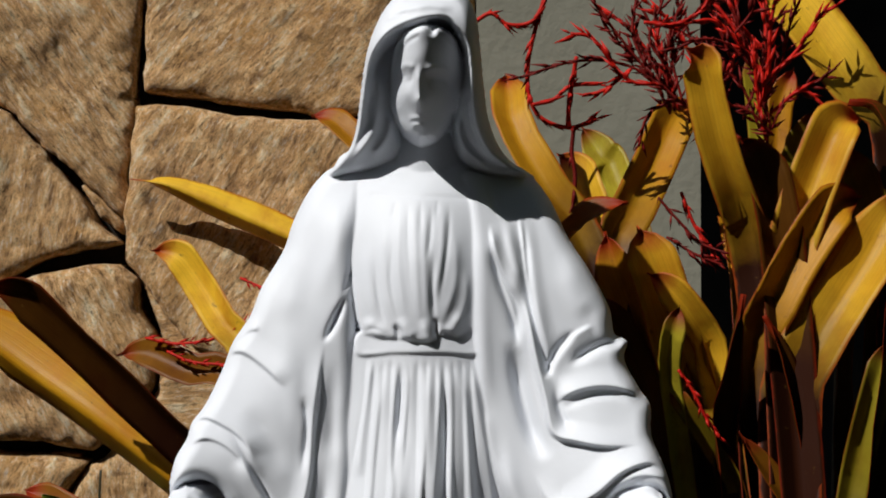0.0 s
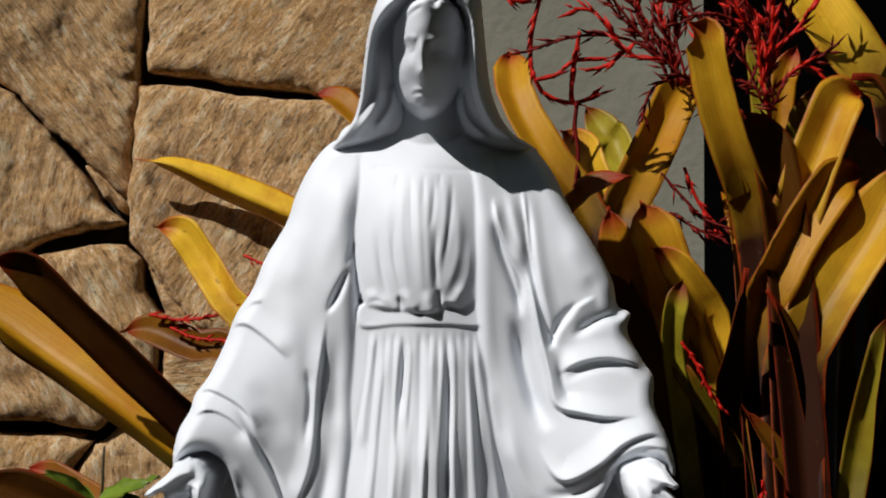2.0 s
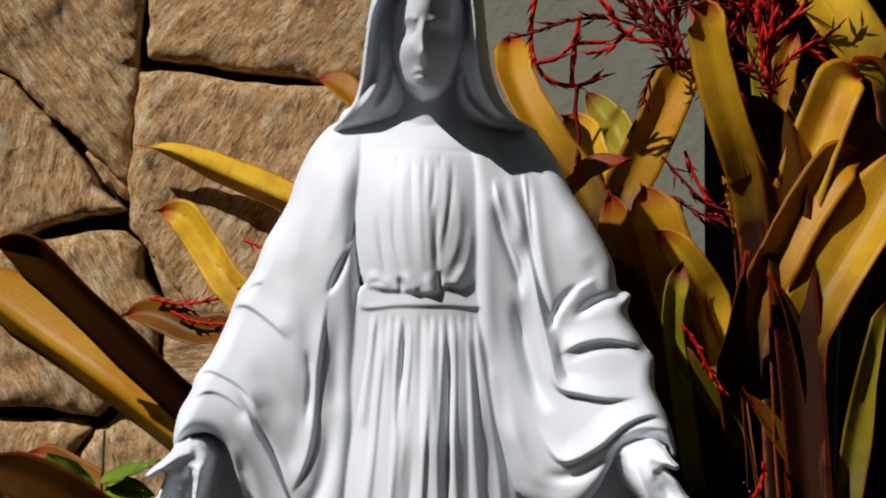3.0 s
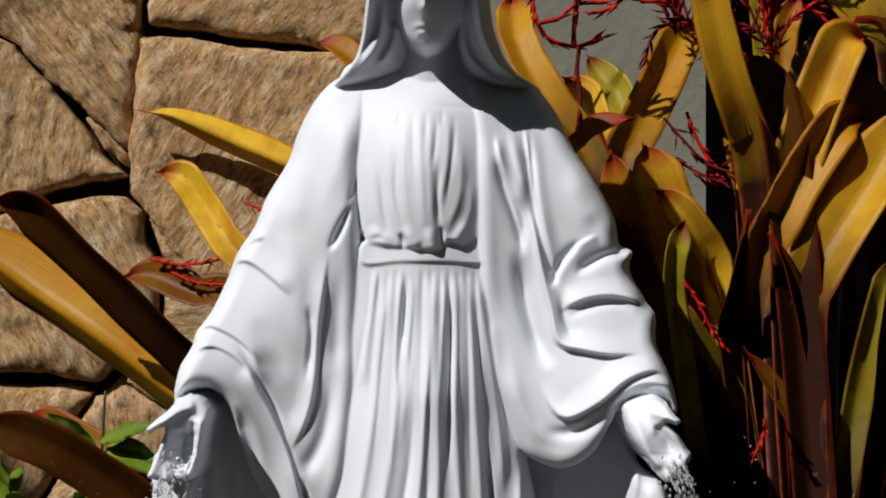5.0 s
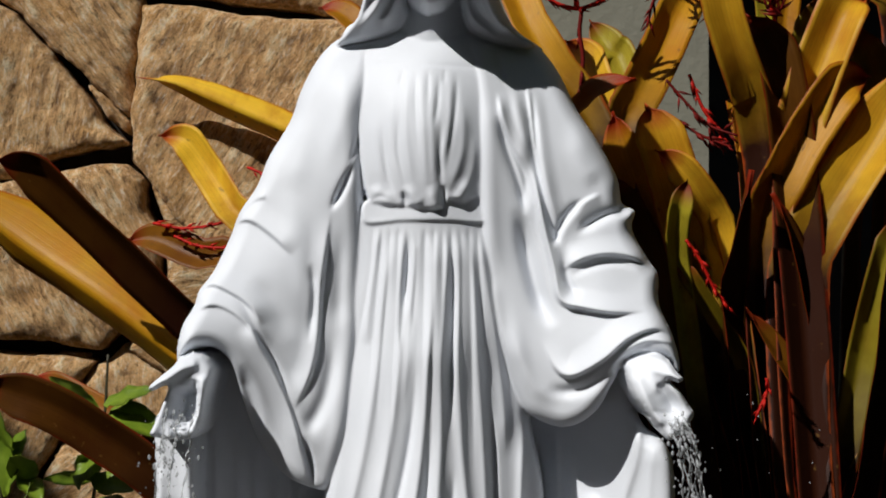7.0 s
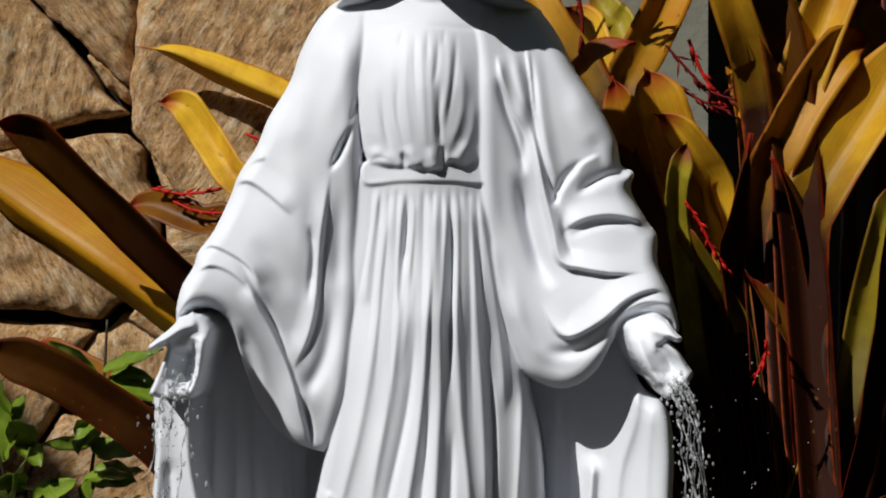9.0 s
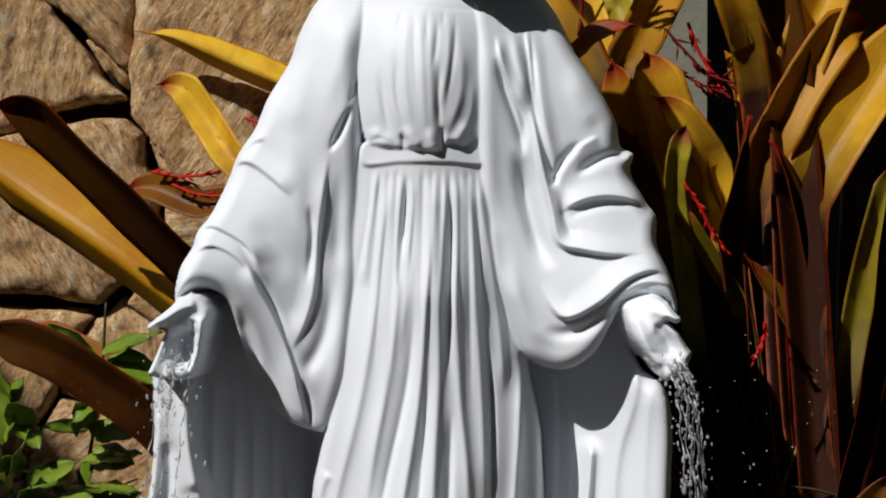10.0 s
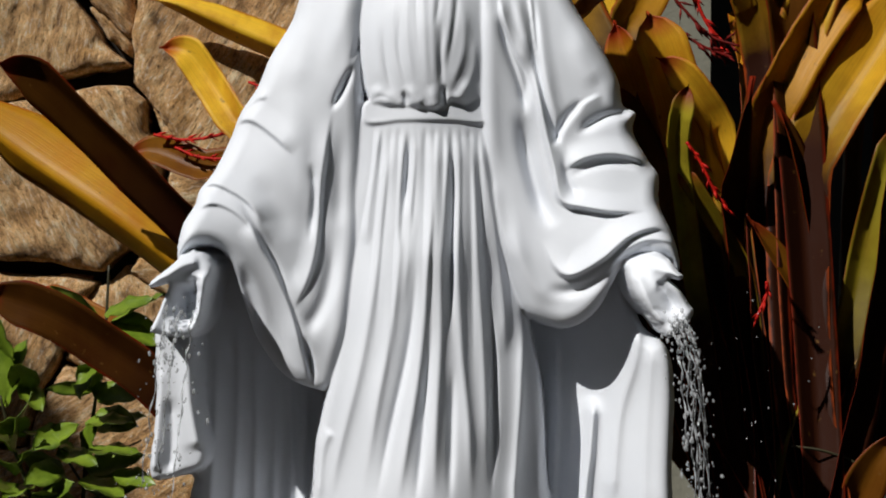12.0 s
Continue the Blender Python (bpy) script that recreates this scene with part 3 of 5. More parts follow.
    # gathered bodice
    s = g.outline([(-0.172, 1.154), (-0.090, 1.180), (-0.035, 1.163), (0.021, 1.177), (0.094, 1.153), (0.083, 1.006), (0.063, 0.880), (0.045, 0.880), (0.027, 0.872), (0.009, 0.878), (-0.006, 0.866), (-0.033, 0.863), (-0.060, 0.869), (-0.070, 0.868), (-0.092, 0.869), (-0.111, 0.872), (-0.128, 0.880), (-0.144, 0.961)])
    base = g.depth([((-0.032, 1.142), 0.062), ((-0.124, 1.142), 0.072), ((0.065, 1.141), 0.076), ((-0.032, 1.097), 0.022), ((-0.032, 0.997), -0.018), ((-0.033, 0.907), -0.018), ((-0.033, 0.867), -0.012), ((-0.124, 0.997), 0.018), ((0.065, 0.997), 0.018),
                    ((-0.124, 0.885), 0.014), ((0.060, 0.884), 0.014)])
    r = zero()
    g.fold(r, [(-0.115, 1.104), (-0.032, 1.100), (0.056, 1.096)], 0.003, -0.0015, None, 0.05)
    for c, w, h in (([(-0.115, 1.033), (-0.112, 0.961), (-0.099, 0.889)], 0.009, 0.006), ([(-0.085, 1.070), (-0.088, 0.979), (-0.067, 0.880)], 0.010, 0.007), ([(-0.061, 1.097), (-0.065, 0.988), (-0.051, 0.885)], 0.007, 0.006),
                    ([(-0.040, 1.097), (-0.038, 1.006), (-0.031, 0.880)], 0.007, 0.007), ([(-0.022, 1.096), (-0.023, 0.988), (-0.018, 0.880)], 0.006, 0.006), ([(0.006, 1.096), (0.004, 1.006), (-0.011, 0.925)], 0.006, 0.006),
                    ([(0.025, 1.051), (0.025, 0.961), (-0.002, 0.882)], 0.008, 0.008), ([(0.043, 0.988), (0.040, 0.925), (0.011, 0.880)], 0.007, 0.007)):
        g.fold(r, c, w * 1.0, h * 0.5, w * 1.4, 0.3)
    for c, w, h in (([(-0.105, 1.006), (-0.097, 0.934), (-0.083, 0.882)], 0.0045, -0.008), ([(-0.070, 1.095), (-0.076, 1.060)], 0.003, -0.004), ([(-0.074, 1.033), (-0.078, 0.961), (-0.063, 0.889)], 0.004, -0.005), ([(-0.050, 1.098), (-0.050, 1.033), (-0.045, 0.943)], 0.003, -0.005),
                    ([(-0.030, 1.098), (-0.030, 1.033)], 0.003, -0.004), ([(-0.012, 1.098), (-0.015, 1.033), (-0.023, 0.988)], 0.0035, -0.006), ([(-0.009, 1.015), (-0.011, 0.943), (-0.007, 0.875)], 0.0045, -0.009), ([(-0.003, 1.098), (-0.005, 1.060)], 0.003, -0.004),
                    ([(0.016, 1.095), (0.013, 1.024), (-0.003, 0.907)], 0.004, -0.007), ([(-0.065, 0.894), (-0.060, 0.871)], 0.005, -0.007), ([(-0.124, 0.880), (-0.106, 0.887), (-0.079, 0.875)], 0.004, -0.006)):
        g.fold(r, c, w * 0.8, h * 0.55, None, 0.45)
    g.swell(r, [(-0.120, 0.907), (-0.105, 0.887), (-0.079, 0.878)], 0.010, 0.006)
    g.swell(r, [(-0.067, 0.907), (-0.051, 0.882), (-0.038, 0.871)], 0.009, 0.006)
    g.swell(r, [(-0.027, 0.907), (-0.020, 0.878), (-0.013, 0.867)], 0.008, 0.007)
    g.swell(r, [(0.040, 0.916), (0.025, 0.889), (0.002, 0.876)], 0.010, 0.007)
    g.fold(r, [(-0.005, 0.907), (-0.005, 0.884), (-0.002, 0.867)], 0.003, -0.010, None, 0.3)
    g.fold(r, [(-0.070, 0.898), (-0.067, 0.880), (-0.065, 0.868)], 0.003, -0.009, None, 0.3)
    y = np.minimum(y, lay(s, base, 0.014, 0.010, r))
    # mantle front and sleeve, her right arm
    s = g.outline([(-0.182, 1.149), (-0.141, 1.158), (-0.110, 1.146), (-0.116, 1.098), (-0.129, 1.043), (-0.136, 1.007), (-0.136, 0.943), (-0.133, 0.871), (-0.131, 0.799), (-0.135, 0.709), (-0.136, 0.681), (-0.146, 0.590), (-0.158, 0.500), (-0.172, 0.432),
                   (-0.192, 0.411), (-0.219, 0.415), (-0.254, 0.428), (-0.284, 0.455), (-0.312, 0.500), (-0.331, 0.563), (-0.347, 0.621), (-0.372, 0.645), (-0.402, 0.643), (-0.427, 0.627), (-0.421, 0.678), (-0.404, 0.712), (-0.398, 0.736),
                   (-0.377, 0.767), (-0.354, 0.819), (-0.338, 0.863), (-0.310, 0.906), (-0.291, 0.954), (-0.257, 1.013), (-0.241, 1.061), (-0.215, 1.113)])
    base = g.depth([((-0.145, 1.136), 0.072), ((-0.172, 1.053), 0.03), ((-0.237, 1.016), 0.05), ((-0.133, 0.979), 0.004), ((-0.197, 0.907), 0.012), ((-0.282, 0.907), 0.03), ((-0.327, 0.834), 0.03), ((-0.251, 0.799), 0.005), ((-0.143, 0.835), 0.010),
                    ((-0.377, 0.728), -0.015), ((-0.305, 0.691), -0.020), ((-0.215, 0.691), 0.005), ((-0.138, 0.709), 0.012), ((-0.409, 0.654), -0.055), ((-0.349, 0.645), -0.035), ((-0.281, 0.572), -0.005), ((-0.209, 0.500), -0.005), ((-0.199, 0.419), 0.010), ((-0.308, 0.500), 0.02), ((-0.146, 0.608), 0.005)])
    r = zero()
    g.step(r, [(-0.349, 0.842), (-0.318, 0.849), (-0.276, 0.822), (-0.245, 0.792)], 0.009, 0.040)
    g.step(r, [(-0.333, 0.864), (-0.309, 0.883), (-0.289, 0.886)], 0.006, 0.030)
    g.step(r, [(-0.407, 0.722), (-0.378, 0.746), (-0.344, 0.735), (-0.310, 0.711), (-0.293, 0.679)], 0.010, 0.036)
    g.step(r, [(-0.405, 0.699), (-0.373, 0.715), (-0.338, 0.703), (-0.308, 0.674), (-0.288, 0.634)], 0.008, 0.024)
    g.step(r, [(-0.315, 0.688), (-0.302, 0.663), (-0.274, 0.611), (-0.249, 0.548), (-0.229, 0.476), (-0.213, 0.418)][::-1], 0.014, 0.030)
    g.step(r, [(-0.186, 0.868), (-0.193, 0.803), (-0.201, 0.738), (-0.207, 0.651), (-0.222, 0.591), (-0.248, 0.542)][::-1], 0.010, 0.030)
    g.step(r, [(-0.356, 0.635), (-0.342, 0.598), (-0.328, 0.553), (-0.315, 0.513), (-0.288, 0.463)], 0.010, 0.014)
    g.swell(r, [(-0.189, 0.688), (-0.185, 0.625), (-0.194, 0.571), (-0.214, 0.528), (-0.229, 0.515)], 0.012, -0.011)
    g.swell(r, [(-0.331, 0.625), (-0.313, 0.562), (-0.304, 0.499)], 0.011, -0.018)
    g.swell(r, [(-0.315, 0.760), (-0.273, 0.713), (-0.252, 0.652)], 0.018, -0.006)
    g.swell(r, [(-0.304, 0.688), (-0.265, 0.631), (-0.232, 0.580)], 0.014, -0.005)
    g.swell(r, [(-0.230, 0.508), (-0.220, 0.464), (-0.213, 0.419)], 0.005, -0.015)
    g.swell(r, [(-0.151, 0.751), (-0.151, 0.634), (-0.162, 0.517), (-0.184, 0.427)], 0.018, 0.012)
    g.swell(r, [(-0.261, 0.913), (-0.234, 0.796), (-0.216, 0.670)], 0.020, 0.006)
    g.swell(r, [(-0.171, 0.841), (-0.173, 0.742), (-0.174, 0.670)], 0.012, -0.007)
    g.swell(r, [(-0.288, 0.634), (-0.243, 0.562), (-0.236, 0.508), (-0.207, 0.472)], 0.014, 0.006)
    g.swell(r, [(-0.158, 1.107), (-0.169, 1.025), (-0.191, 0.925)], 0.016, 0.006)
    g.swell(r, [(-0.218, 1.053), (-0.235, 0.961), (-0.251, 0.889)], 0.022, 0.005)
    g.swell(r, [(-0.297, 0.454), (-0.252, 0.427), (-0.211, 0.418), (-0.180, 0.436)], 0.010, 0.006)
    g.fold(r, [(-0.149, 0.942), (-0.168, 0.900), (-0.187, 0.862)], 0.004, -0.022, None, 0.45)
    g.fold(r, [(-0.114, 1.117), (-0.125, 1.054), (-0.139, 0.991), (-0.155, 0.937)], 0.0022, -0.010, None, 0.2)
    g.fold(r, [(-0.341, 0.744), (-0.317, 0.703), (-0.290, 0.654), (-0.263, 0.600), (-0.251, 0.541)], 0.004, -0.007, 0.006, 0.45)
    g.fold(r, [(-0.218, 0.784), (-0.212, 0.730), (-0.221, 0.649)], 0.005, -0.009, None, 0.3)
    y = np.minimum(y, lay(s, base, 0.045, 0.03, r))
    # mantle front and sleeve, her left arm
    s = g.outline([(0.142, 1.148), (0.095, 1.160), (0.031, 1.144), (0.034, 1.097), (0.044, 1.006), (0.048, 0.907), (0.051, 0.835), (0.061, 0.763), (0.065, 0.717), (0.087, 0.636), (0.109, 0.573), (0.132, 0.535), (0.175, 0.516), (0.209, 0.521), (0.240, 0.546),
                   (0.263, 0.589), (0.279, 0.620), (0.306, 0.637), (0.345, 0.632), (0.364, 0.611), (0.363, 0.638), (0.355, 0.670), (0.338, 0.716), (0.340, 0.761), (0.324, 0.787), (0.300, 0.834),
                   (0.305, 0.864), (0.284, 0.878), (0.277, 0.919), (0.246, 0.979), (0.212, 1.034), (0.183, 1.098)])
    base = g.depth([((0.094, 1.136), 0.082), ((0.149, 1.052), 0.056), ((0.038, 1.097), 0.032), ((0.065, 1.006), 0.005), ((0.110, 0.943), 0.010), ((0.203, 0.961), 0.03), ((0.258, 0.869), 0.02), ((0.110, 0.781), 0.008), ((0.060, 0.853), 0.004), ((0.245, 0.745), -0.02), ((0.328, 0.761), 0.0),
                    ((0.164, 0.691), -0.005), ((0.098, 0.645), 0.0), ((0.152, 0.537), 0.0), ((0.206, 0.537), -0.02), ((0.242, 0.655), -0.045), ((0.318, 0.682), -0.050), ((0.324, 0.638), -0.075), ((0.188, 0.609), -0.02)])
    r = zero()
    g.step(r, [(0.132, 0.945), (0.140, 0.902), (0.151, 0.841), (0.166, 0.775), (0.179, 0.722), (0.216, 0.710), (0.270, 0.703), (0.324, 0.708)], 0.020, 0.034)
    g.step(r, [(0.180, 0.767), (0.215, 0.787), (0.254, 0.795), (0.294, 0.790), (0.324, 0.773)], 0.013, 0.034)
    g.step(r, [(0.150, 0.661), (0.173, 0.613), (0.198, 0.603), (0.243, 0.629), (0.282, 0.663), (0.322, 0.678), (0.353, 0.668)], 0.017, 0.040)
    g.step(r, [(0.246, 0.600), (0.272, 0.636), (0.307, 0.658), (0.342, 0.658), (0.360, 0.643)], 0.007, 0.016)
    g.step(r, [(0.175, 0.807), (0.189, 0.854), (0.225, 0.882), (0.249, 0.893)][::-1], 0.006, 0.030)
    g.step(r, [(0.126, 1.084), (0.135, 1.021), (0.142, 0.958), (0.160, 0.877), (0.180, 0.812)], 0.012, 0.030)
    g.step(r, [(0.081, 1.057), (0.088, 1.012), (0.106, 0.967), (0.130, 0.922)], 0.010, 0.020)
    g.swell(r, [(0.114, 0.877), (0.124, 0.823), (0.135, 0.769), (0.152, 0.713), (0.175, 0.677)], 0.013, -0.026)
    g.swell(r, [(0.085, 1.021), (0.106, 0.967), (0.126, 0.913), (0.123, 0.850)], 0.007, -0.012)
    g.swell(r, [(0.182, 0.803), (0.193, 0.751), (0.213, 0.722)], 0.006, -0.010)
    g.swell(r, [(0.189, 0.757), (0.225, 0.775), (0.270, 0.782), (0.306, 0.769)], 0.006, -0.007)
    g.swell(r, [(0.153, 0.580), (0.198, 0.578), (0.234, 0.594), (0.267, 0.634)], 0.010, -0.012)
    g.swell(r, [(0.039, 1.053), (0.060, 0.855), (0.078, 0.685), (0.108, 0.598)], 0.018, 0.010)
    g.swell(r, [(0.105, 1.075), (0.119, 1.003), (0.132, 0.940)], 0.009, 0.008)
    g.swell(r, [(0.201, 1.015), (0.219, 0.942), (0.246, 0.906)], 0.018, 0.006)
    g.swell(r, [(0.099, 0.715), (0.117, 0.634), (0.144, 0.580), (0.180, 0.553)], 0.012, 0.007)
    g.swell(r, [(0.069, 0.832), (0.089, 0.715), (0.108, 0.625)], 0.012, -0.006)
    g.fold(r, [(0.078, 1.145), (0.086, 1.098), (0.096, 1.064)], 0.003, -0.008, None, 0.4)
    g.fold(r, [(0.220, 0.885), (0.187, 0.847), (0.166, 0.804)], 0.004, -0.014, 0.006, 0.3)
    g.fold(r, [(0.204, 0.825), (0.240, 0.849), (0.271, 0.861), (0.307, 0.858)], 0.010, -0.014, 0.006, 0.25)
    g.fold(r, [(0.079, 1.023), (0.096, 0.964), (0.115, 0.910), (0.127, 0.856)], 0.004, -0.012, 0.006, 0.25)
    g.fold(r, [(0.136, 1.072), (0.141, 1.000), (0.148, 0.928), (0.168, 0.847), (0.181, 0.802)], 0.005, -0.014, 0.007, 0.25)
    y = np.minimum(y, lay(s, base, 0.045, 0.03, r))
    # neck
    s = g.outline([(-0.079, 1.232), (0.034, 1.232), (0.056, 1.132), (-0.124, 1.133)], edge=False)
    base = g.depth([((-0.025, 1.209), 0.055), ((-0.030, 1.145), 0.060), ((-0.081, 1.203), 0.090), ((0.030, 1.202), 0.090), ((-0.119, 1.142), 0.085), ((0.058, 1.142), 0.085)])
    r = zero()
    y = np.minimum(y, lay(s, base, 0.01, 0.01, r))
    lean = np.clip((g.z - 1.14) / 0.16, 0, 1)
    bow = 0.032 * lean * lean * (3 - 2 * lean)
    # inside of the veil, falling from the temples to the shoulders
    s = g.outline([(-0.115, 1.313), (-0.070, 1.359), (0.012, 1.377), (0.052, 1.331), (0.058, 1.268), (0.065, 1.214), (0.092, 1.169), (0.142, 1.139), (0.083, 1.138), (0.038, 1.160), (0.025, 1.205), (0.020, 1.250), (-0.070, 1.250), (-0.070, 1.218), (-0.065, 1.182), (-0.088, 1.155), (-0.160, 1.139), (-0.178, 1.140), (-0.144, 1.180), (-0.131, 1.223), (-0.124, 1.277)], edge=False)
    base = g.depth([((-0.111, 1.307), 0.020), ((-0.080, 1.309), 0.045), ((-0.121, 1.235), 0.030), ((-0.076, 1.237), 0.062), ((-0.135, 1.180), 0.035), ((-0.081, 1.173), 0.066), ((-0.172, 1.145), 0.055), ((-0.118, 1.145), 0.062), ((0.039, 1.328), 0.045), ((0.035, 1.237), 0.058), ((0.062, 1.209), 0.055), ((0.067, 1.154), 0.062), ((0.122, 1.145), 0.070), ((-0.025, 1.365), 0.050)])
    r = zero()
    g.fold(r, [(-0.095, 1.313), (-0.099, 1.250), (-0.111, 1.196), (-0.151, 1.145)], 0.007, 0.009, None, 0.2)
    g.fold(r, [(-0.079, 1.241), (-0.084, 1.200), (-0.111, 1.160)], 0.008, 0.01, None, 0.2)
    g.fold(r, [(-0.110, 1.277), (-0.117, 1.219), (-0.142, 1.169)], 0.005, -0.006, None, 0.2)
    g.fold(r, [(0.043, 1.313), (0.044, 1.241), (0.061, 1.187), (0.115, 1.143)], 0.008, 0.012, None, 0.2)
    g.fold(r, [(0.028, 1.232), (0.040, 1.182), (0.082, 1.143)], 0.006, 0.01, None, 0.2)
    y = np.minimum(y, lay(s, base - 0.5 * bow, 0.012, 0.008, r))
    # plain bowed head
    s = g.outline([(-0.073, 1.320), (-0.077, 1.275), (-0.076, 1.244), (-0.068, 1.220), (-0.053, 1.201), (-0.035, 1.188), (-0.023, 1.188), (-0.005, 1.196), (0.014, 1.219), (0.027, 1.248), (0.034, 1.284), (0.035, 1.324), (0.020, 1.356), (-0.015, 1.367), (-0.056, 1.354)])
    base = g.depth([((-0.029, 1.349), -0.062), ((-0.030, 1.309), -0.058), ((-0.031, 1.265), -0.040), ((-0.031, 1.225), -0.024), ((-0.029, 1.197), -0.014), ((-0.068, 1.315), -0.014), ((-0.072, 1.270), 0.018), ((-0.063, 1.229), 0.016), ((0.026, 1.315), -0.004), ((0.028, 1.271), 0.026), ((0.011, 1.226), 0.020), ((-0.051, 1.310), -0.044), ((-0.050, 1.257), -0.028), ((-0.002, 1.258), -0.020), ((-0.002, 1.311), -0.040)])
    r = zero()
    g.fold(r, [(-0.032, 1.304), (-0.032, 1.275), (-0.031, 1.248), (-0.030, 1.234)], 0.007, 0.012, None, 0.35)
    g.fold(r, [(-0.032, 1.245), (-0.030, 1.236)], 0.009, 0.01, None, 0)
    g.fold(r, [(-0.068, 1.295), (-0.053, 1.300), (-0.037, 1.293)], 0.006, 0.006, None, 0.2)
    g.fold(r, [(-0.023, 1.291), (-0.002, 1.297), (0.020, 1.288)], 0.006, 0.006, None, 0.2)
    g.fold(r, [(-0.066, 1.282), (-0.053, 1.281), (-0.039, 1.277)], 0.008, -0.011, None, 0.2)
    g.fold(r, [(-0.021, 1.275), (-0.002, 1.278), (0.019, 1.276)], 0.008, -0.011, None, 0.2)
    g.fold(r, [(-0.062, 1.281), (-0.042, 1.280)], 0.005, 0.007, None, 0.15)
    g.fold(r, [(-0.016, 1.276), (0.013, 1.276)], 0.005, 0.007, None, 0.15)
    g.fold(r, [(-0.050, 1.220), (-0.038, 1.220), (-0.019, 1.216)], 0.0035, 0.006, None, 0.3)
    g.fold(r, [(-0.050, 1.216), (-0.035, 1.216), (-0.019, 1.213)], 0.0022, -0.004, None, 0.3)
    g.fold(r, [(-0.045, 1.211), (-0.035, 1.210), (-0.023, 1.210)], 0.004, 0.006, None, 0.3)
    g.fold(r, [(-0.043, 1.203), (-0.025, 1.202)], 0.004, -0.004, None, 0.3)
    g.fold(r, [(-0.035, 1.193), (-0.023, 1.193)], 0.01, 0.006, None, 0)
    g.fold(r, [(-0.069, 1.262), (-0.065, 1.239)], 0.014, 0.006, None, 0)
    g.fold(r, [(0.016, 1.262), (0.007, 1.235)], 0.014, 0.006, None, 0)
    g.fold(r, [(-0.014, 1.358), (-0.038, 1.349), (-0.062, 1.331), (-0.072, 1.302)], 0.01, 0.008, None, 0.15)
    g.fold(r, [(-0.008, 1.358), (0.011, 1.351), (0.026, 1.329), (0.033, 1.297)], 0.01, 0.008, None, 0.15)
    g.fold(r, [(-0.011, 1.360), (-0.010, 1.345)], 0.003, -0.008, None, 0.15)
    g.fold(r, [(-0.029, 1.345), (-0.053, 1.331), (-0.067, 1.309)], 0.003, -0.004, None, 0.15)
    g.fold(r, [(0.007, 1.345), (0.020, 1.327), (0.028, 1.302)], 0.003, -0.004, None, 0.15)
    y = np.minimum(y, lay(s, base - bow, 0.035, 0.026, r))
    # veil over the crown, its edge drawn across the brow and down one side
    sv = g.outline([(-0.186, 1.136), (-0.163, 1.158), (-0.146, 1.182), (-0.135, 1.214), (-0.128, 1.259), (-0.119, 1.313), (-0.106, 1.359), (-0.088, 1.399), (-0.065, 1.429), (-0.029, 1.447), (0.012, 1.445), (0.041, 1.425), (0.059, 1.386), (0.066, 1.331), (0.072, 1.277), (0.080, 1.227), (0.100, 1.181), (0.130, 1.152), (0.160, 1.136), (0.119, 1.139), (0.047, 1.137), (-0.029, 1.136), (-0.124, 1.137)])
    so = g.outline([(-0.171, 1.139), (-0.142, 1.169), (-0.130, 1.200), (-0.121, 1.241), (-0.113, 1.286), (-0.102, 1.318), (-0.079, 1.344), (-0.052, 1.359), (-0.020, 1.368), (0.010, 1.371), (0.023, 1.360), (0.040, 1.337), (0.046, 1.304), (0.049, 1.250), (0.058, 1.205), (0.080, 1.167), (0.121, 1.139), (0.083, 1.119), (-0.029, 1.110), (-0.124, 1.117)])
    base = g.depth([((-0.025, 1.432), 0.010), ((-0.028, 1.386), -0.054), ((-0.028, 1.361), -0.056), ((0.011, 1.366), -0.056), ((-0.068, 1.350), -0.056), ((-0.095, 1.321), -0.048), ((-0.110, 1.293), -0.022), ((-0.124, 1.232), 0.004), ((-0.143, 1.180), 0.024), ((-0.181, 1.143), 0.050), ((0.047, 1.355), -0.046), ((0.057, 1.306), -0.026), ((0.065, 1.235), 0.008), ((0.094, 1.177), 0.032), ((0.150, 1.143), 0.070), ((-0.087, 1.382), -0.030), ((0.034, 1.395), -0.040)])
    r = zero()
    g.fold(r, [(-0.099, 1.330), (-0.070, 1.359), (-0.029, 1.373), (0.013, 1.377)], 0.006, 0.005, 0.01, 0.2)
    g.fold(r, [(-0.088, 1.368), (-0.056, 1.384), (-0.016, 1.391), (0.025, 1.386)], 0.009, 0.006, 0.006, 0.2)
    g.fold(r, [(-0.074, 1.397), (-0.038, 1.411), (0.007, 1.413), (0.039, 1.398)], 0.008, 0.005, 0.006, 0.2)
    g.fold(r, [(-0.077, 1.377), (-0.047, 1.382)], 0.003, -0.003, 0.003, 0.2)
    s = np.minimum(sv, -so)
    y = np.minimum(y, lay(s, base - bow + 0.08 * (1 - bulge(sv, 0.024)), 0.010, 0.005, r))
